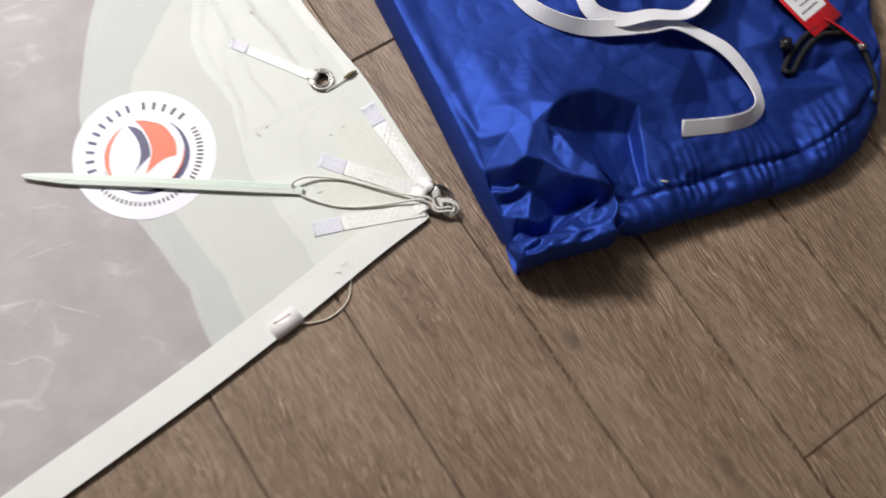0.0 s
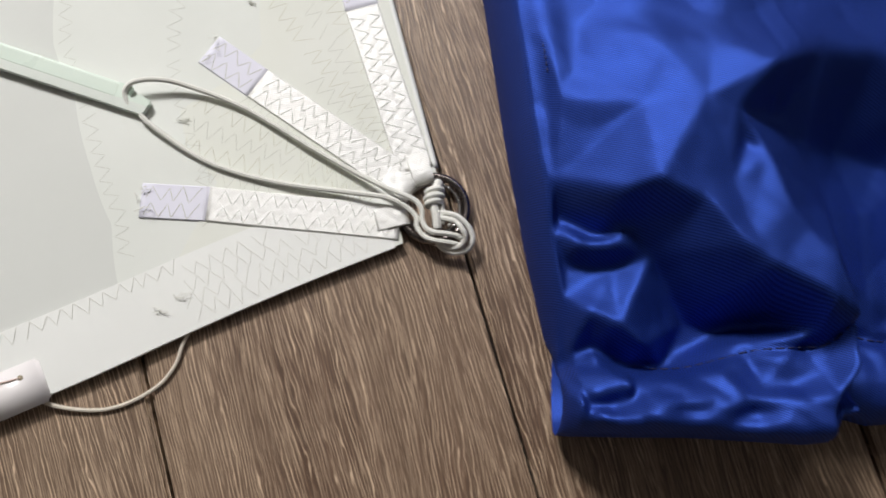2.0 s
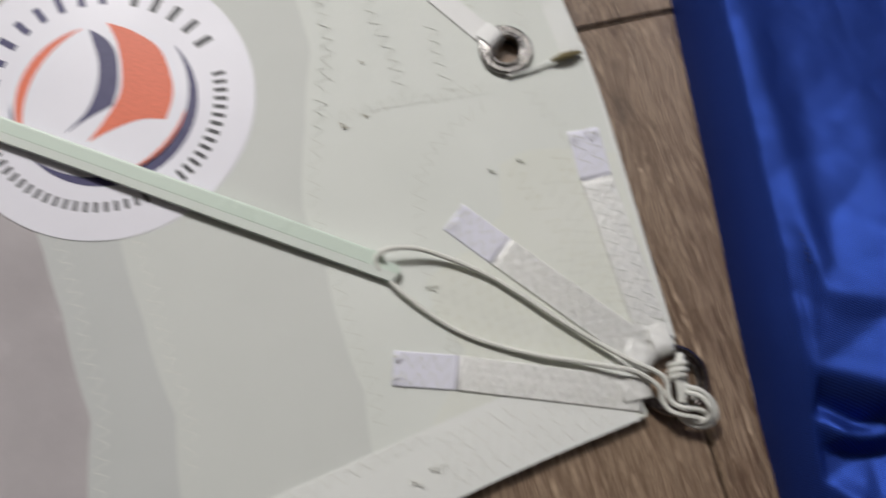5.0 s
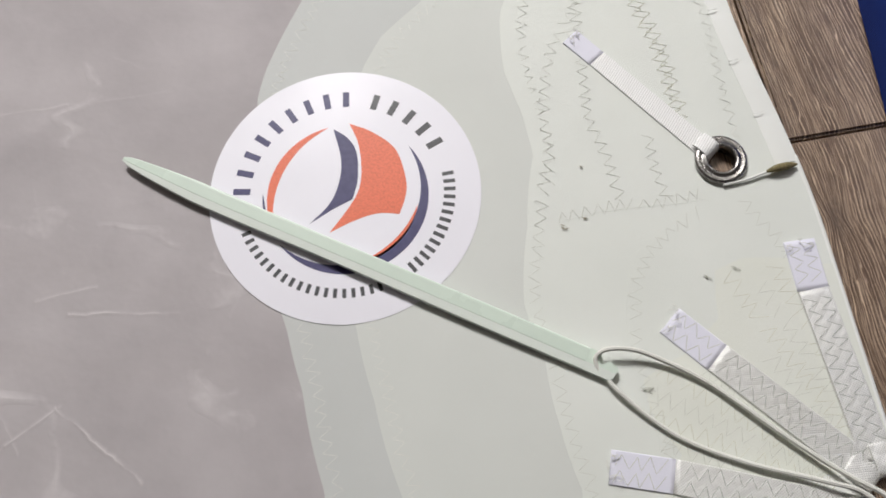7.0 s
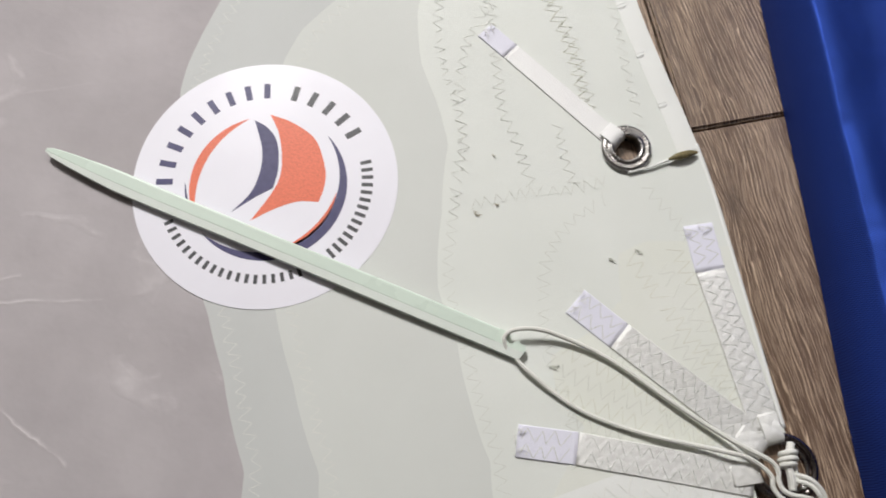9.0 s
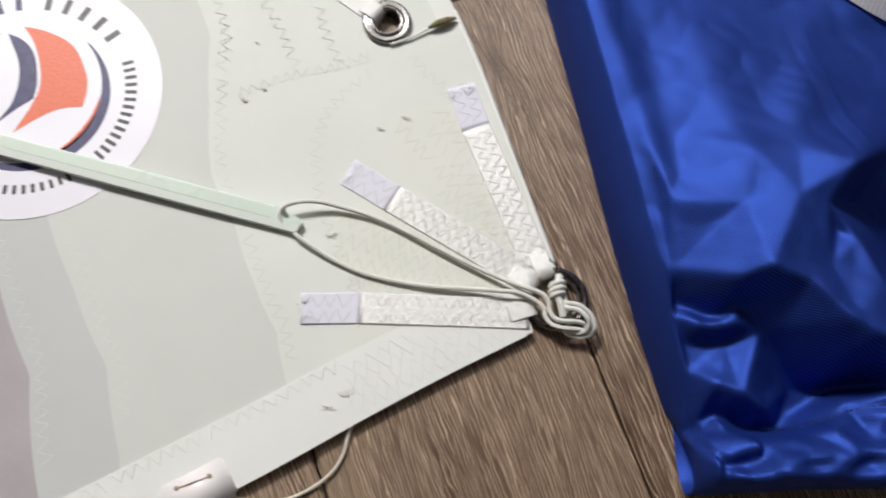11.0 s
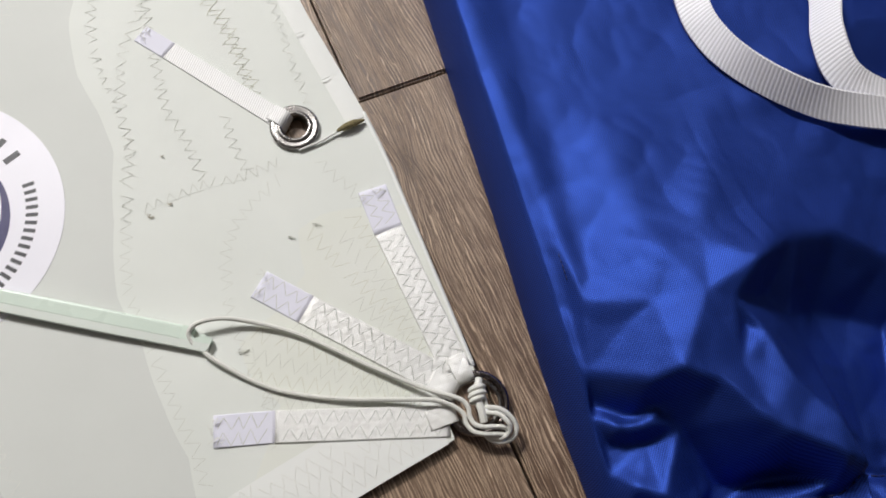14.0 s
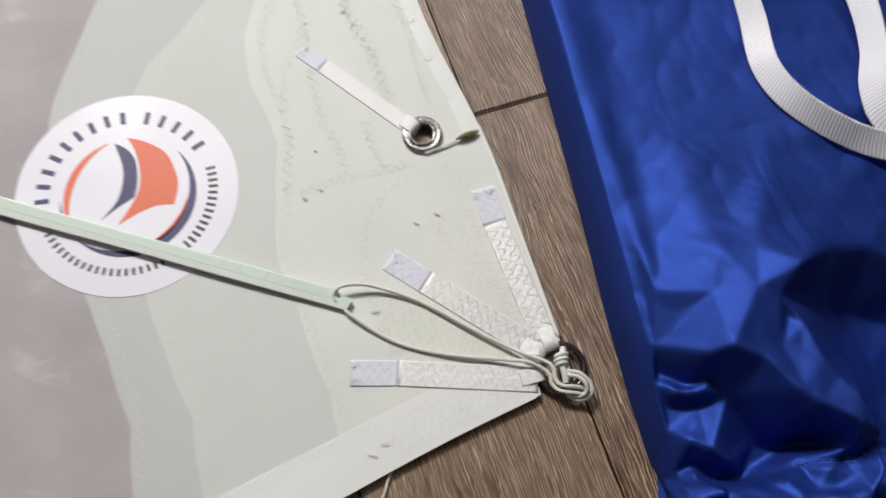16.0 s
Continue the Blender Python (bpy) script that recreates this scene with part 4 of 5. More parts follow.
part("strand", strand([(-0.1745, 0.0610, 0.0046), (-0.1725, 0.0560, 0.0060), (-0.1640, 0.0495, 0.0062), (-0.1480, 0.0397, 0.0052), (-0.1320, 0.0322, 0.0050), (-0.1150, 0.0274, 0.0050), (-0.0980, 0.0243, 0.0054), (-0.0820, 0.0223, 0.0062), (-0.0620, 0.0210, 0.0070), (-0.0450, 0.0196, 0.0090), (-0.0330, 0.0182, 0.0096), (-0.0225, 0.0136, 0.0086), (-0.0172, 0.0088, 0.0084), (-0.0164, 0.0036, 0.0080), (-0.0125, -0.0016, 0.0084), (-0.0068, -0.0037, 0.0094), (0.0004, -0.0043, 0.0088), (0.0066, -0.0048, 0.0066), (0.0098, -0.0054, 0.0036)], up=UP), CORD, ROPE)
part("loop", strand([(-0.0062, 0.0128, 0.0100), (-0.0020, 0.0122, 0.0116), (0.0054, 0.0104, 0.0128), (0.0120, 0.0048, 0.0122), (0.0146, -0.0017, 0.0106), (0.0116, -0.0074, 0.0086), (0.0040, -0.0090, 0.0070), (-0.0026, -0.0064, 0.0074), (-0.0052, -0.0030, 0.0086)]), CORD, ROPE)
part("loop", strand([(-0.0060, 0.0096, 0.0104), (-0.0022, 0.0088, 0.0124), (0.0040, 0.0072, 0.0148), (0.0086, 0.0022, 0.0160), (0.0102, -0.0020, 0.0136), (0.0078, -0.0056, 0.0108), (0.0028, -0.0066, 0.0090), (-0.0020, -0.0050, 0.0084)]), CORD, ROPE)
part("standing_part", strand([(-0.0058, 0.0300, 0.0100), (-0.0070, 0.0262, 0.0118), (-0.0080, 0.0215, 0.0124), (-0.0080, 0.0165, 0.0124), (-0.0064, 0.0100, 0.0126), (-0.0052, 0.0030, 0.0116)], 0.0024), CORD, ROPE)
for y, r, z in ((0.0240, 0.0041, 0.0112), (0.0203, 0.0044, 0.0114), (0.0172, 0.0038, 0.0114)):
    ringline = [(-0.0080 + r * math.cos(a), y + 0.0012 * math.sin(a * 1.0 + 1), z + r * math.sin(a)) for a in np.linspace(0, 2 * math.pi, 20)]
    part("knot_turn", tube(bmesh.new(), ringline, 0.0017, 8), CORD, ROPE)
part("standing_part", strand([(-0.0038, 0.0190, 0.0104), (-0.0032, 0.0120, 0.0110), (-0.0030, 0.0060, 0.0104)], 0.0016), CORD, ROPE)
part("frayed_tip", strand([(0.0008, 0.0050, 0.0120), (0.0028, 0.0078, 0.0136)], 0.0007), HEM, ROPE, "white frayed tip")

# ---- blue nylon sail bag ----
BAG = thing("sail_bag", "crumpled royal blue nylon sail bag lying on the laminate floor", "bag", (0.33, 0.15, 0))


def left_edge(y):
    return np.interp(y, (-0.12, -0.066, -0.005, 0.055, 0.14, 0.32, 0.80), (0.062, 0.060, 0.044, 0.031, 0.015, -0.022, -0.125))


def mouth(x):
    return np.interp(x, (0.065, 0.122, 0.180, 0.190, 0.205, 0.225, 0.28, 0.36, 0.44, 0.51, 0.565, 0.609, 0.633, 0.650), (-0.104, -0.101, -0.101, -0.088, -0.086, -0.090, -0.085, -0.080, -0.074, -0.064, -0.040, 0.002, 0.045, 0.120))


def hem_seam(x):
    """How far in from the mouth the seam of the drawstring channel runs."""
    return np.interp(x, (0.06, 0.12, 0.15, 0.19, 0.22, 0.30), (0.034, 0.036, 0.045, 0.046, 0.042, 0.041)) + 0.002 * np.sin(x * 38)


def crumple(x, y, scale, seed):
    """Folded noise: flat facets that meet in creases."""
    flat = np.empty(x.size)
    for i, (a, b) in enumerate(zip(x.ravel(), y.ravel())):
        flat[i] = abs(noise.noise((a * scale + seed, b * scale - seed, seed * 1.7)))
    return flat.reshape(x.shape)


def bump_at(x, y, cx, cy, rx, ry):
    return np.exp(-(((x - cx) / rx) ** 2 + ((y - cy) / ry) ** 2))


# how the cloth is folded: lines along which it breaks, with their heights
FOLDS = [
    [(-0.028, 0.330, 0.048), (-0.012, 0.268, 0.048), (0.005, 0.205, 0.049), (0.022, 0.140, 0.050), (0.034, 0.108, 0.053), (0.046, 0.077, 0.058), (0.050, 0.063, 0.064)],
    [(-0.010, 0.330, 0.052), (0.004, 0.268, 0.053), (0.020, 0.205, 0.054), (0.036, 0.135, 0.057), (0.040, 0.102, 0.060), (0.047, 0.075, 0.063), (0.050, 0.063, 0.064)],
    [(0.022, 0.335, 0.048), (0.034, 0.253, 0.049), (0.048, 0.172, 0.051), (0.055, 0.107, 0.057), (0.057, 0.078, 0.063), (0.058, 0.061, 0.068)],
    [(0.050, 0.063, 0.064), (0.058, 0.061, 0.068), (0.088, 0.058, 0.080), (0.116, 0.059, 0.090), (0.146, 0.074, 0.099)],
    [(0.062, 0.260, 0.051), (0.074, 0.201, 0.054), (0.091, 0.107, 0.070), (0.094, 0.090, 0.081), (0.122, 0.090, 0.084), (0.146, 0.074, 0.099)],
    [(0.105, 0.330, 0.054), (0.124, 0.243, 0.055), (0.150, 0.175, 0.060), (0.183, 0.128, 0.068), (0.146, 0.074, 0.099)],
]
FOLDS_LOW = [
    [(0.146, 0.074, 0.099), (0.130, 0.053, 0.090), (0.138, 0.040, 0.082), (0.129, 0.019, 0.087), (0.116, 0.007, 0.091)],
    [(0.050, 0.022, 0.056), (0.079, 0.012, 0.082), (0.093, 0.016, 0.093), (0.116, 0.007, 0.091), (0.133, -0.013, 0.094), (0.146, -0.022, 0.095), (0.170, -0.035, 0.096), (0.186, -0.041, 0.092)],
    [(0.130, 0.053, 0.090), (0.146, 0.034, 0.088), (0.141, 0.018, 0.087), (0.155, 0.006, 0.092), (0.173, -0.015, 0.095), (0.186, -0.041, 0.092)],
    [(0.055, 0.006, 0.040), (0.073, -0.003, 0.046), (0.088, 0.001, 0.056), (0.101, -0.012, 0.052), (0.124, -0.043, 0.032), (0.112, -0.066, 0.030)],
    [(0.052, -0.003, 0.046), (0.065, -0.010, 0.056), (0.081, -0.009, 0.059), (0.101, -0.012, 0.052)],
    [(0.060, -0.017, 0.038), (0.083, -0.018, 0.042), (0.101, -0.012, 0.052)],
    [(0.060, -0.034, 0.040), (0.071, -0.043, 0.053), (0.085, -0.049, 0.057), (0.098, -0.058, 0.052), (0.112, -0.066, 0.030)],
]
FOLDS_HEM = [
    [(0.063, -0.065, 0.024), (0.076, -0.059, 0.030), (0.096, -0.065, 0.030), (0.112, -0.066, 0.030)],
    [(0.112, -0.066, 0.030), (0.146, -0.044, 0.034), (0.162, -0.043, 0.044)],
    [(0.062, -0.075, 0.036), (0.076, -0.068, 0.046), (0.093, -0.073, 0.047), (0.119, -0.070, 0.050), (0.146, -0.056, 0.058), (0.173, -0.048, 0.072), (0.190, -0.048, 0.082)],
    [(0.070, -0.088, 0.040), (0.100, -0.086, 0.060), (0.140, -0.082, 0.067), (0.182, -0.076, 0.075)],
    [(0.190, -0.048, 0.082), (0.191, -0.062, 0.078), (0.182, -0.076, 0.075)],
    [(0.196, -0.030, 0.034), (0.197, -0.055, 0.030), (0.193, -0.085, 0.030)],
]
FOLDS_RIGHT = [
    [(0.146, 0.074, 0.099), (0.178, 0.092, 0.084), (0.208, 0.095, 0.076), (0.245, 0.080, 0.066), (0.267, 0.070, 0.060)],
    [(0.160, 0.058, 0.066), (0.182, 0.050, 0.052), (0.206, 0.055, 0.034), (0.232, 0.050, 0.029), (0.254, 0.042, 0.030), (0.248, 0.000, 0.031), (0.244, -0.030, 0.033)],
    [(0.267, 0.070, 0.060), (0.262, 0.043, 0.050), (0.256, 0.000, 0.048), (0.252, -0.030, 0.046)],
    [(0.267, 0.070, 0.060), (0.300, 0.051, 0.052), (0.300, 0.014, 0.046), (0.290, 0.000, 0.051), (0.307, -0.029, 0.050)],
    [(0.182, 0.050, 0.052), (0.192, 0.020, 0.050), (0.208, -0.020, 0.042)],
    [(0.206, 0.055, 0.034), (0.216, 0.018, 0.038), (0.219, -0.025, 0.038)],
    [(0.178, 0.092, 0.084), (0.183, 0.128, 0.068), (0.240, 0.132, 0.062), (0.292, 0.086, 0.055), (0.299, 0.139, 0.060), (0.240, 0.132, 0.062)],
    [(0.310, 0.060, 0.052), (0.322, 0.010, 0.050), (0.300, -0.035, 0.044)],
    [(0.390, 0.010, 0.048), (0.440, -0.030, 0.044)],
    [(0.470, 0.060, 0.046), (0.560, 0.045, 0.050)],
    [(0.350, 0.300, 0.066), (0.420, 0.210, 0.052)],
]


def fold_net():
    """The fold lines, and loose facets between them, joined into triangles."""
    spots, high, lines = [], [], []
    index = {}
    for line in FOLDS + FOLDS_LOW + FOLDS_HEM + FOLDS_RIGHT:
        for n, (x, y, z) in enumerate(line):
            if (x, y) not in index:
                index[x, y] = len(spots)
                spots.append((x, y))
                high.append(z)
            if n:
                lines.append((index[line[n - 1][:2]], index[x, y]))
    rng = random.Random(11)
    fixed = len(spots)
    for gx in np.arange(-0.20, 0.76, 0.034):
        for gy in np.arange(-0.20, 0.92, 0.038):
            x, y = gx + rng.uniform(-0.014, 0.014), gy + rng.uniform(-0.016, 0.016)
            rough = (0.014 if x > 0.28 else 0.009) if y < 0.11 else 0.0065
            if x < 0.235 and (y > -0.075 or x < 0.19) and y < 0.335:
                continue
            if min((x - a) ** 2 + (y - b) ** 2 for a, b in spots[:fixed]) < 0.030 ** 2:
                continue
            base = 0.052 + (0.010 * math.exp(-((x - 0.25) / 0.08) ** 2) if 0.10 < y < 0.40 else 0) + 0.014 * math.exp(-((x - 0.08) / 0.13) ** 2) - 0.010 * min(1, max(0, (x - 0.2) / 0.15)) * (1 if y < 0.2 else 0.3)
            spots.append((x, y))
            high.append(base + rng.uniform(-rough, rough))
    for gx in np.arange(0.072, 0.186, 0.015):
        for gy in np.arange(-0.096, -0.045, 0.011):
            x, y = gx + rng.uniform(-0.005, 0.005), gy + rng.uniform(-0.004, 0.004)
            if y < -0.070 + max(0.0, x - 0.12) * 0.45 and min((x - a) ** 2 + (y - b) ** 2 for a, b in spots[:fixed]) > 0.005 ** 2:
                spots.append((x, y))
                high.append(0.046 + 0.16 * (x - 0.065) + 0.5 * max(0.0, -0.070 - y) + rng.uniform(-0.0055, 0.0055))
    verts, _, faces, origin, _, _ = delaunay_2d_cdt([Vector(p) for p in spots], lines, [], 0, 1e-5)
    z = [high[o[0]] if o else 0.05 for o in origin]
    corners = np.array([[(verts[i][0], verts[i][1], z[i]) for i in f] for f in faces if len(f) == 3])
    return corners


NET = fold_net()


def net_height(x, y):
    """Height of the folded cloth over a grid of places."""
    z = np.full(x.shape, 0.05)
    a, b, c = NET[:, 0], NET[:, 1], NET[:, 2]
    area = (b[:, 0] - a[:, 0]) * (c[:, 1] - a[:, 1]) - (c[:, 0] - a[:, 0]) * (b[:, 1] - a[:, 1])
    flat_x, flat_y, flat_z = x.ravel(), y.ravel(), z.ravel()
    for n in range(len(NET)):
        t = NET[n]
        some = np.flatnonzero((flat_x >= t[:, 0].min()) & (flat_x <= t[:, 0].max()) & (flat_y >= t[:, 1].min()) & (flat_y <= t[:, 1].max()))
        if not len(some) or abs(area[n]) < 1e-9:
            continue
        px, py = flat_x[some], flat_y[some]
        v = ((px - a[n, 0]) * (c[n, 1] - a[n, 1]) - (c[n, 0] - a[n, 0]) * (py - a[n, 1])) / area[n]
        w = ((b[n, 0] - a[n, 0]) * (py - a[n, 1]) - (px - a[n, 0]) * (b[n, 1] - a[n, 1])) / area[n]
        ok = (v >= -1e-6) & (w >= -1e-6) & (v + w <= 1 + 1e-6)
        flat_z[some[ok]] = (a[n, 2] + v * (b[n, 2] - a[n, 2]) + w * (c[n, 2] - a[n, 2]))[ok]
    return flat_z.reshape(x.shape)


def bag_height(x, y):
    depth = y - mouth(x)
    side = x - left_edge(y)
    z = net_height(x, y)
    if min(x.shape) > 8:
        ease = np.maximum(smoothstep(y, 0.075, 0.12) * (1 - 0.9 * smoothstep(x, 0.17, 0.23)), 1 - smoothstep(x, 0.030, 0.050))
        for turn in range(36):
            was = z.copy()
            z[1:-1, 1:-1] = (z[1:-1, 1:-1] * 2 + z[:-2, 1:-1] + z[2:, 1:-1] + z[1:-1, :-2] + z[1:-1, 2:]) / 6
            z = was + (z - was) * (1.0 if turn < 2 else ease)
    # gathers at the drawstring hem
    pull = np.exp(-np.maximum(depth, 0) / 0.026) * smoothstep(x, 0.20, 0.27)
    z = z + pull * 0.0075 * np.sin(2 * math.pi * (x / 0.0165 + 0.5 * np.sin(x * 61) + depth * 4))
    # the sewn channel: a puffed hem below a drawn-in seam
    seam = hem_seam(x)
    lip = np.interp(x, (0.066, 0.085, 0.11, 0.15, 0.195, 0.206, 0.224, 0.234, 0.30, 0.40, 0.60), (0.044, 0.060, 0.070, 0.078, 0.082, 0.038, 0.036, 0.036, 0.030, 0.028, 0.026))
    z = lip + (z - lip) * smoothstep(np.clip(depth / np.interp(x, (0.19, 0.24), (0.013, 0.056)), 0, 1), 0.05, 1.0)
    z = z - 0.0045 * np.exp(-((depth - seam) / 0.0032) ** 2) + 0.005 * bump_at(depth, 0, 0.020, 0, 0.012, 1)
    near_hem = np.exp(-np.maximum(depth, 0) / 0.05)
    z = z + (0.0022 + 0.008 * near_hem) * (crumple(x, y, 26.0, 3.1) - 0.18) + (0.0006 + 0.0022 * near_hem) * (crumple(x + 0.3 * y, y, 62.0, 7.7) - 0.18)
    z = z + 0.007 * bump_at(x, y, 0.085, -0.090, 0.045, 0.022) * (crumple(x + 0.4 * y, y, 58.0, 5.3) - 0.2)
    curl = np.sqrt(np.clip(1 - (1 - np.clip(depth / 0.012, 0, 1)) ** 2, 0, 1))
    z = z * (0.55 + 0.45 * curl)
    # the side panel drops to the floor
    q = np.clip(side / np.interp(y, (-0.10, -0.03, 0.06), (0.007, 0.008, 0.009)), 0, 1)
    heel = np.interp(y, (-0.085, -0.055), (0.50, 0.05))
    z = z * (heel + (1 - heel) * q ** 0.5)
    return np.maximum(z, 0.002)


def bag_body():
    bm = bmesh.new()
    us = np.concatenate([np.linspace(0, 0.46, 210), np.linspace(0.463, 1, 170)])
    vs = np.concatenate([np.linspace(0, 0.42, 190), np.linspace(0.425, 1, 90)])
    U, V = np.meshgrid(us, vs)
    XB = 0.062 + (0.650 - 0.062) * U
    YB = mouth(XB)
    Y = YB + (0.82 - YB) * V
    right = np.interp(Y, (0.12, 0.3, 0.82), (0.650, 0.665, 0.640))
    lean = left_edge(Y) - left_edge(YB)
    X = XB + lean * (1 - U) + (right - 0.650) * U
    Z = bag_height(X, Y)
    top = [[bm.verts.new((X[j, i], Y[j, i], Z[j, i])) for i in range(X.shape[1])] for j in range(X.shape[0])]
    for j in range(X.shape[0] - 1):
        for i in range(X.shape[1] - 1):
            bm.faces.new((top[j][i], top[j][i + 1], top[j + 1][i + 1], top[j + 1][i]))
    # the mouth rolls under and back
    last = top[0]
    for back, down in ((0.002, 0.62), (0.010, 0.30), (0.026, 0.08), (0.060, 0.04)):
        row = [bm.verts.new((X[0, i], Y[0, i] + back, max(0.0015, Z[0, i] * down))) for i in range(X.shape[1])]
        for i in range(X.shape[1] - 1):
            bm.faces.new((last[i], row[i], row[i + 1], last[i + 1]))
        last = row
    floor_back = [bm.verts.new((X[-1, i], Y[-1, i], 0.0012)) for i in range(X.shape[1])]
    for i in range(X.shape[1] - 1):
        bm.faces.new((last[i], floor_back[i], floor_back[i + 1], last[i + 1]))
        bm.faces.new((top[-1][i], top[-1][i + 1], floor_back[i + 1], floor_back[i]))
    for edge in (0, -1):
        for j in range(X.shape[0] - 1):
            a, b = top[j][edge], top[j + 1][edge]
            tuck = [float(np.interp(v.co.y, (-0.085, -0.055), (0.010, 0.0))) if edge == 0 else 0.0 for v in (a, b)]
            c, d = bm.verts.new((b.co.x + tuck[1], b.co.y, 0.0012)), bm.verts.new((a.co.x + tuck[0], a.co.y, 0.0012))
            bm.faces.new((a, b, c, d))
    return bm


part("bag_body", bag_body(), NYLON, BAG)


GRID_X, GRID_Y = np.arange(-0.14, 0.70, 0.003), np.arange(-0.12, 0.84, 0.003)
GRID_Z = bag_height(*np.meshgrid(GRID_X, GRID_Y))


def on_bag(x, y, over=0.0):
    i, j = (x - GRID_X[0]) / 0.003, (y - GRID_Y[0]) / 0.003
    a, b = min(max(int(i), 0), len(GRID_X) - 2), min(max(int(j), 0), len(GRID_Y) - 2)
    u, v = i - a, j - b
    low = GRID_Z[b, a] * (1 - u) + GRID_Z[b, a + 1] * u
    high = GRID_Z[b + 1, a] * (1 - u) + GRID_Z[b + 1, a + 1] * u
    return float(low * (1 - v) + high * v) + over


def sewn(path, over, length, gap, radius):
    """A row of running stitches over the bag."""
    bm = bmesh.new()
    p = smooth_line([(x, y, 0) for x, y in path], 0.0012)
    d = 0
    while d + length < len(p):
        tube(bm, [(x, y, on_bag(x, y, over)) for x, y, _ in p[d : d + length + 1]], radius, 4)
        d += length + gap
    return bm


part("hem_stitching", sewn([(x, float(mouth(x) + hem_seam(x))) for x in np.linspace(0.105, 0.60, 60)], 0.0004, 3, 1, 0.0004), THREAD_NAVY, BAG, "dark blue running stitch along the hem")
part("side_stitching", sewn([(-0.010, 0.345), (0.010, 0.262), (0.030, 0.165), (0.045, 0.075)], 0.0004, 2, 1, 0.0004), THREAD_NAVY, BAG, "dark blue running stitch on the side seam")
part("loose_thread", tube(bmesh.new(), smooth_line([(0.266, -0.034, on_bag(0.266, -0.034, 0.001)), (0.270, -0.037, on_bag(0.270, -0.037, 0.004)), (0.275, -0.038, on_bag(0.275, -0.038, 0.002))], 0.001), 0.0009, 5), plain("yellow_thread", (0.75, 0.72, 0.45), 0.6), BAG, "pale yellow knot of thread")

# drawstring, lock and hang tag
cordline = [(0.598, 0.015), (0.612, 0.055), (0.606, 0.095), (0.585, 0.125), (0.560, 0.135), (0.530, 0.124), (0.510, 0.108), (0.496, 0.094), (0.486, 0.082)]
part("drawstring", tube(bmesh.new(), smooth_line([(x, y, on_bag(x, y, 0.004)) for x, y in cordline], 0.003), 0.0038, 8), BLACK_CORD, BAG, "black drawstring cord")
part("drawstring", tube(bmesh.new(), smooth_line([(x, y, on_bag(x, y, 0.005)) for x, y in ((0.585, 0.120), (0.556, 0.122), (0.528, 0.108), (0.512, 0.090), (0.500, 0.080), (0.486, 0.082))], 0.003), 0.0038, 8), BLACK_CORD, BAG, "black drawstring cord")
part("cord_lock", moved(block((0.022, 0.016, 0.014), 0.005, 3), pose(0.502, 0.120, on_bag(0.502, 0.120, 0.008), 0, 0, 30)), BLACK, BAG, "black plastic cord lock")
part("lock_toggle", moved(block((0.012, 0.012, 0.010), 0.003, 2), pose(0.606, 0.094, on_bag(0.606, 0.094, 0.008), 0, 0, 40)), STEEL, BAG, "small metal toggle")
TZ = on_bag(0.545, 0.19, 0.010)
tag = part("hang_tag", moved(block((0.062, 0.110, 0.0008), 0.0003, 1), pose(0.5437, 0.1814, TZ, 3, 4, 27)), RED, BAG, "red card hang tag with a white printed panel")
part("printed_panel", moved(block((0.050, 0.080, 0.0004), 0.0, 1), pose(0.5390, 0.1900, TZ + 0.0012, 3, 4, 27)), CARD, tag, "white panel with rows of small print", smooth=False)
for i in range(6):
    m = pose(0.5390, 0.1900, TZ + 0.0017, 3, 4, 27) @ pose(-0.002 + 0.003 * (i % 2), -0.030 + 0.010 * i, 0)
    part("print_bar", moved(block((0.034 - 0.006 * (i % 3), 0.0018, 0.0003), 0.0), m), INK, tag, smooth=False)
part("tag_string", tube(bmesh.new(), smooth_line([(0.565, 0.142, TZ + 0.001), (0.582, 0.125, on_bag(0.582, 0.125, 0.012)), (0.606, 0.094, on_bag(0.606, 0.094, 0.012))], 0.003), 0.0016, 6), RED, tag, "red loop of the tag")

# ---- white webbing strap on the bag ----
STRAPS = thing("webbing_strap", "long white ribbed webbing strap, looped loosely over the blue bag", "strap", (0.33, 0.15, 0.05))
strap_a = [(0.180, 0.420, 0.010, 0), (0.150, 0.340, 0.008, 0), (0.152, 0.290, 0.007, 0), (0.157, 0.246, 0.008, 15), (0.178, 0.211, 0.010, 38), (0.220, 0.184, 0.012, 52), (0.267, 0.173, 0.014, 52), (0.312, 0.172, 0.013, 25), (0.349, 0.172, 0.014, -10), (0.385, 0.153, 0.012, -20), (0.416, 0.123, 0.009, -15), (0.436, 0.080, 0.008, -5), (0.436, 0.045, 0.008, -15), (0.416, 0.027, 0.009, -35), (0.381, 0.020, 0.010, -45), (0.346, 0.022, 0.009, -40), (0.312, 0.025, 0.008, -35)]
strap_b = [(0.180, 0.420, 0.016, 0), (0.220, 0.370, 0.012, 10), (0.242, 0.320, 0.010, 30), (0.244, 0.270, 0.012, 50), (0.234, 0.230, 0.012, 52), (0.242, 0.198, 0.014, 35), (0.275, 0.182, 0.018, -10), (0.320, 0.184, 0.020, -15), (0.370, 0.182, 0.018, -30), (0.405, 0.200, 0.012, -50), (0.432, 0.235, 0.010, -50), (0.440, 0.290, 0.010, -20), (0.420, 0.360, 0.010, 0)]
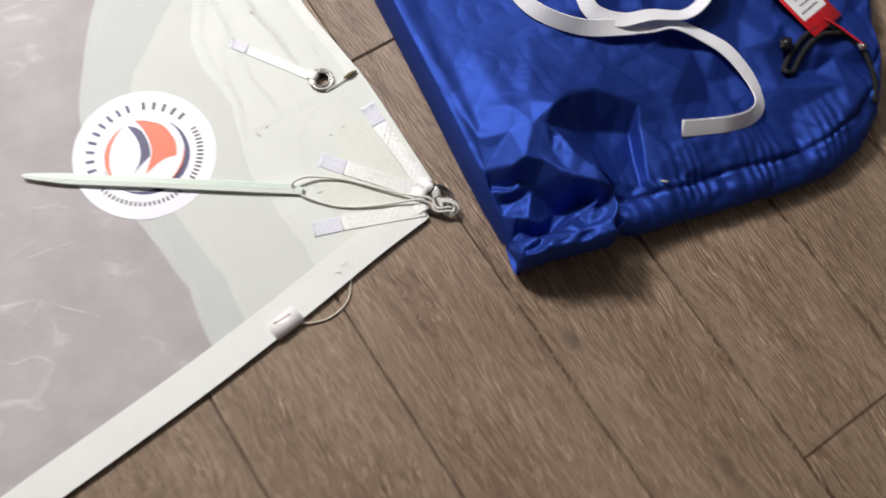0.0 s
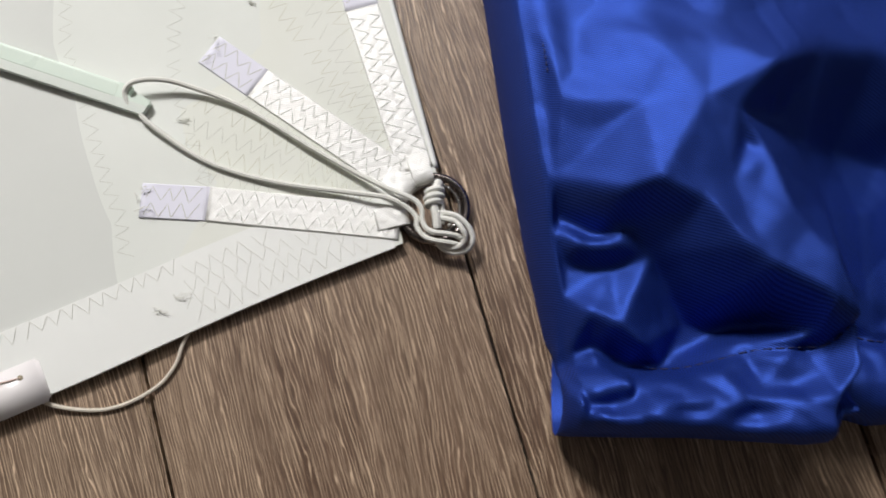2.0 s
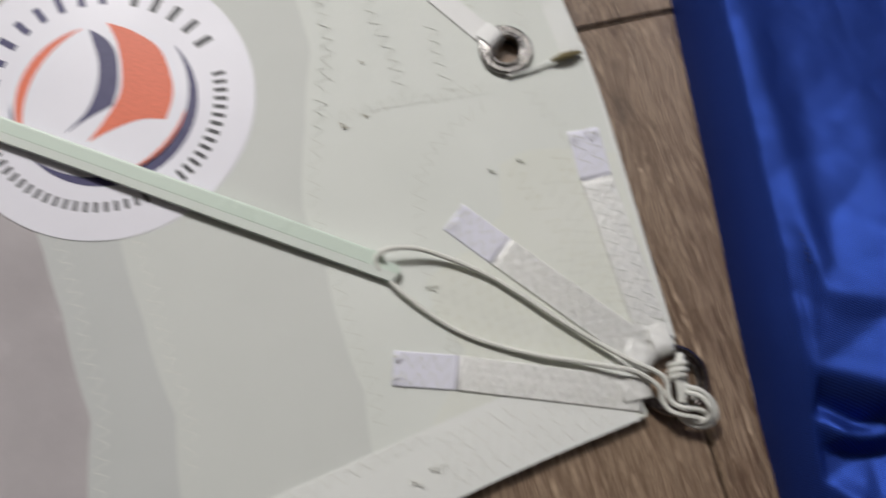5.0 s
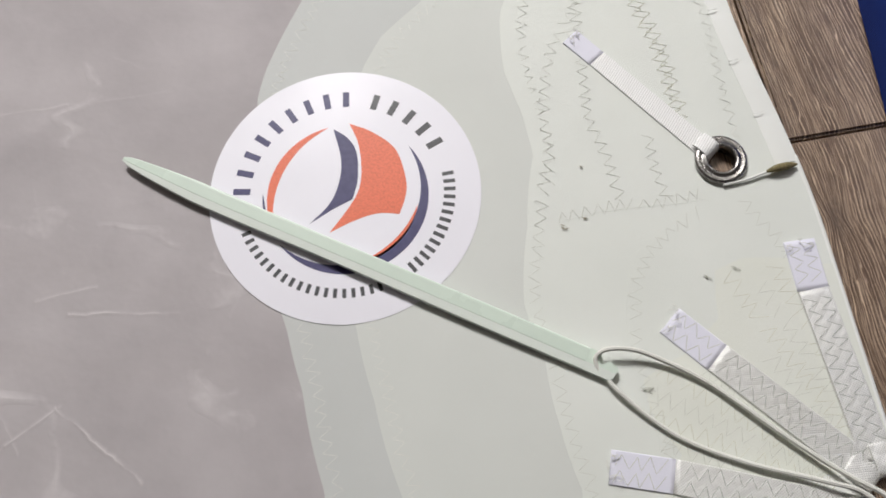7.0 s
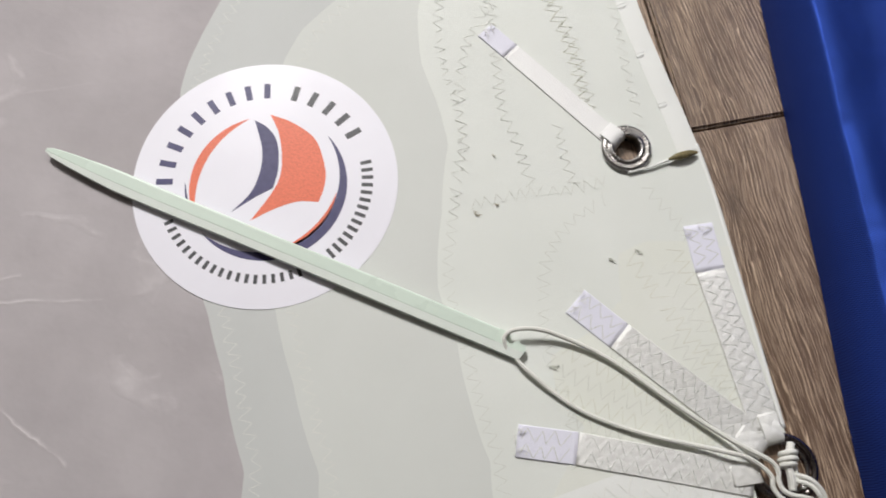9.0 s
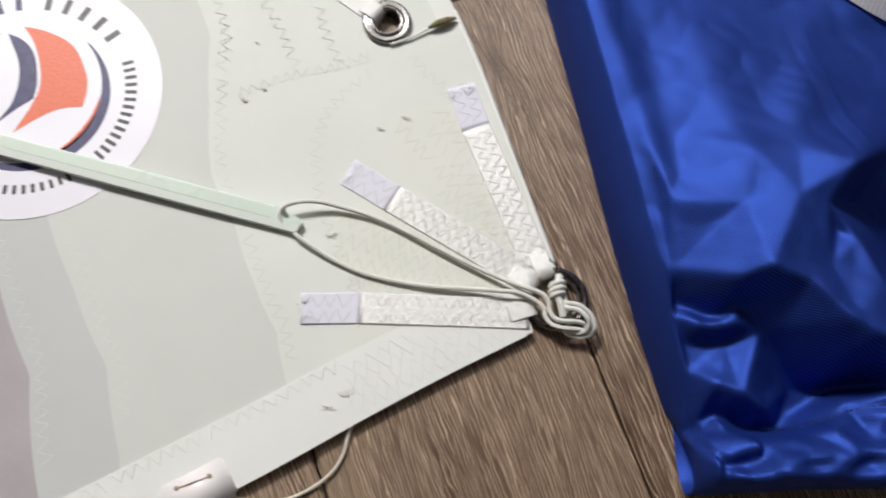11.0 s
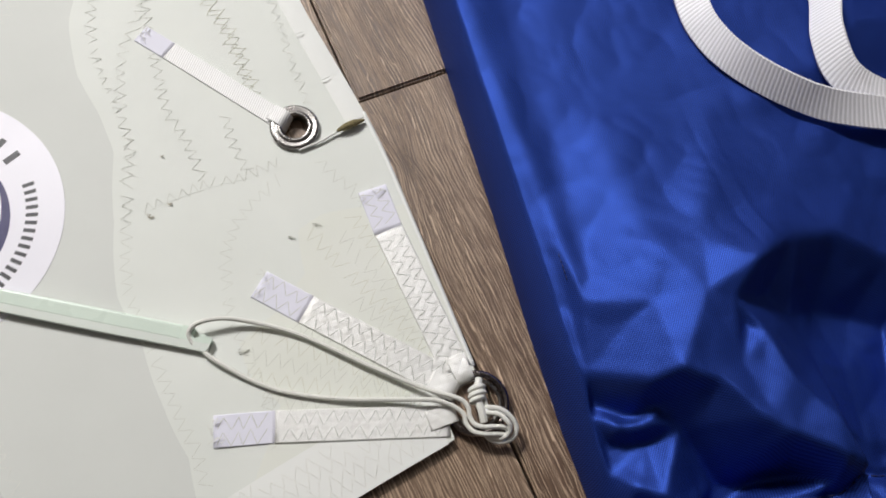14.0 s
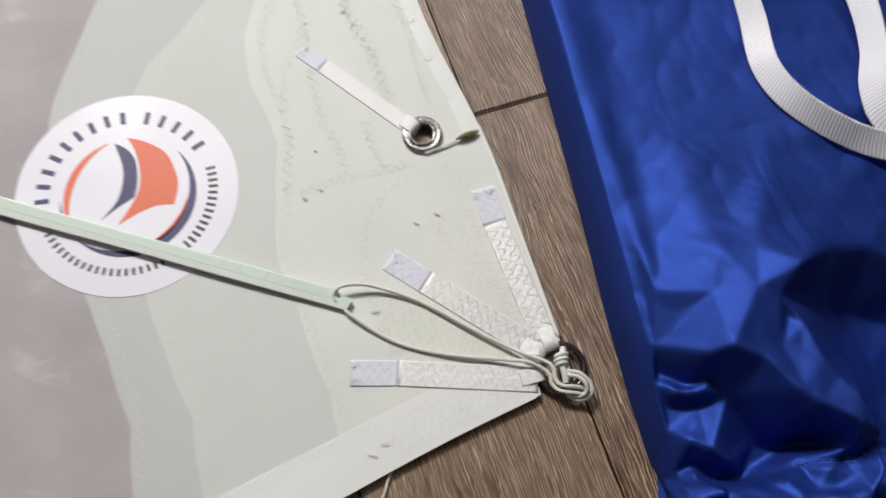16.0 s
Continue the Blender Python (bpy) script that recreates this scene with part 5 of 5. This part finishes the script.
for pts4 in (strap_a, strap_b):
    line = smooth_line([(x, y, on_bag(x, y, h)) for x, y, h, _ in pts4], 0.003)
    tilts = np.interp(np.linspace(0, 1, len(line)), np.linspace(0, 1, len(pts4)), [p[3] for p in pts4])
    kernel = np.ones(9) / 9
    line[4:-4, 2] = np.convolve(line[:, 2], kernel, "valid")
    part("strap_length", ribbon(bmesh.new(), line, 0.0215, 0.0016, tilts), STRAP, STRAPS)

# ---- floor boards, each with eased edges ----
WIDE, LONGEST = 0.1840, 1.285
JOINTS = {-1: -0.244, -2: 0.493, 0: 0.62, 1: -0.30, 2: 0.35, -3: -0.1, -4: 0.30}


def board_mesh(length):
    bm = block((length - 0.0018, WIDE - 0.0018, 0.0092), 0.0)
    top = [e for e in bm.edges if all(v.co.z > 0 for v in e.verts)]
    bmesh.ops.bevel(bm, geom=top, offset=0.0018, segments=2, affect="EDGES")
    me = bpy.data.meshes.new("board")
    bm.to_mesh(me)
    bm.free()
    me.materials.append(WOOD)
    return me


BOARD = board_mesh(LONGEST)


def trimmed(place):
    """A board cut off along the walls; None where nothing is left of it."""
    bm = bmesh.new()
    bm.from_mesh(BOARD)
    bm.transform(place)
    for n in ((1, 0, 0), (-1, 0, 0), (0, 1, 0), (0, -1, 0)):
        cut = bmesh.ops.bisect_plane(bm, geom=bm.verts[:] + bm.edges[:] + bm.faces[:], plane_co=Vector(n) * 2.245, plane_no=n, clear_outer=True)
        rim = [e for e in cut["geom_cut"] if isinstance(e, bmesh.types.BMEdge)]
        if rim:
            bmesh.ops.edgeloop_fill(bm, edges=rim)
    if len(bm.faces) < 4:
        bm.free()
        return None
    bm.transform(place.inverted())
    me = bpy.data.meshes.new("board")
    bm.to_mesh(me)
    bm.free()
    if not me.materials:
        me.materials.append(WOOD)
    return me


for k in range(-17, 18):
    middle = -0.0086 + (k + 0.5) * WIDE
    joint = JOINTS.get(k, (k * 0.437) % LONGEST)
    for j in range(-4, 4):
        s = joint + (j + 0.5) * LONGEST
        x, y = N[0] * middle + D[0] * s, N[1] * middle + D[1] * s
        place = Matrix.Translation((x, y, -0.0046)) @ Matrix.Rotation(math.atan2(D[1], D[0]), 4, "Z")
        corners = [place @ Vector((a * LONGEST / 2, b * WIDE / 2, 0)) for a in (-1, 1) for b in (-1, 1)]
        if max(max(abs(c.x), abs(c.y)) for c in corners) < 2.245:
            mesh = BOARD
        else:
            mesh = trimmed(place)
        if mesh is None:
            continue
        board = new("board", mesh)
        board.parent = SUB
        board.matrix_world = place
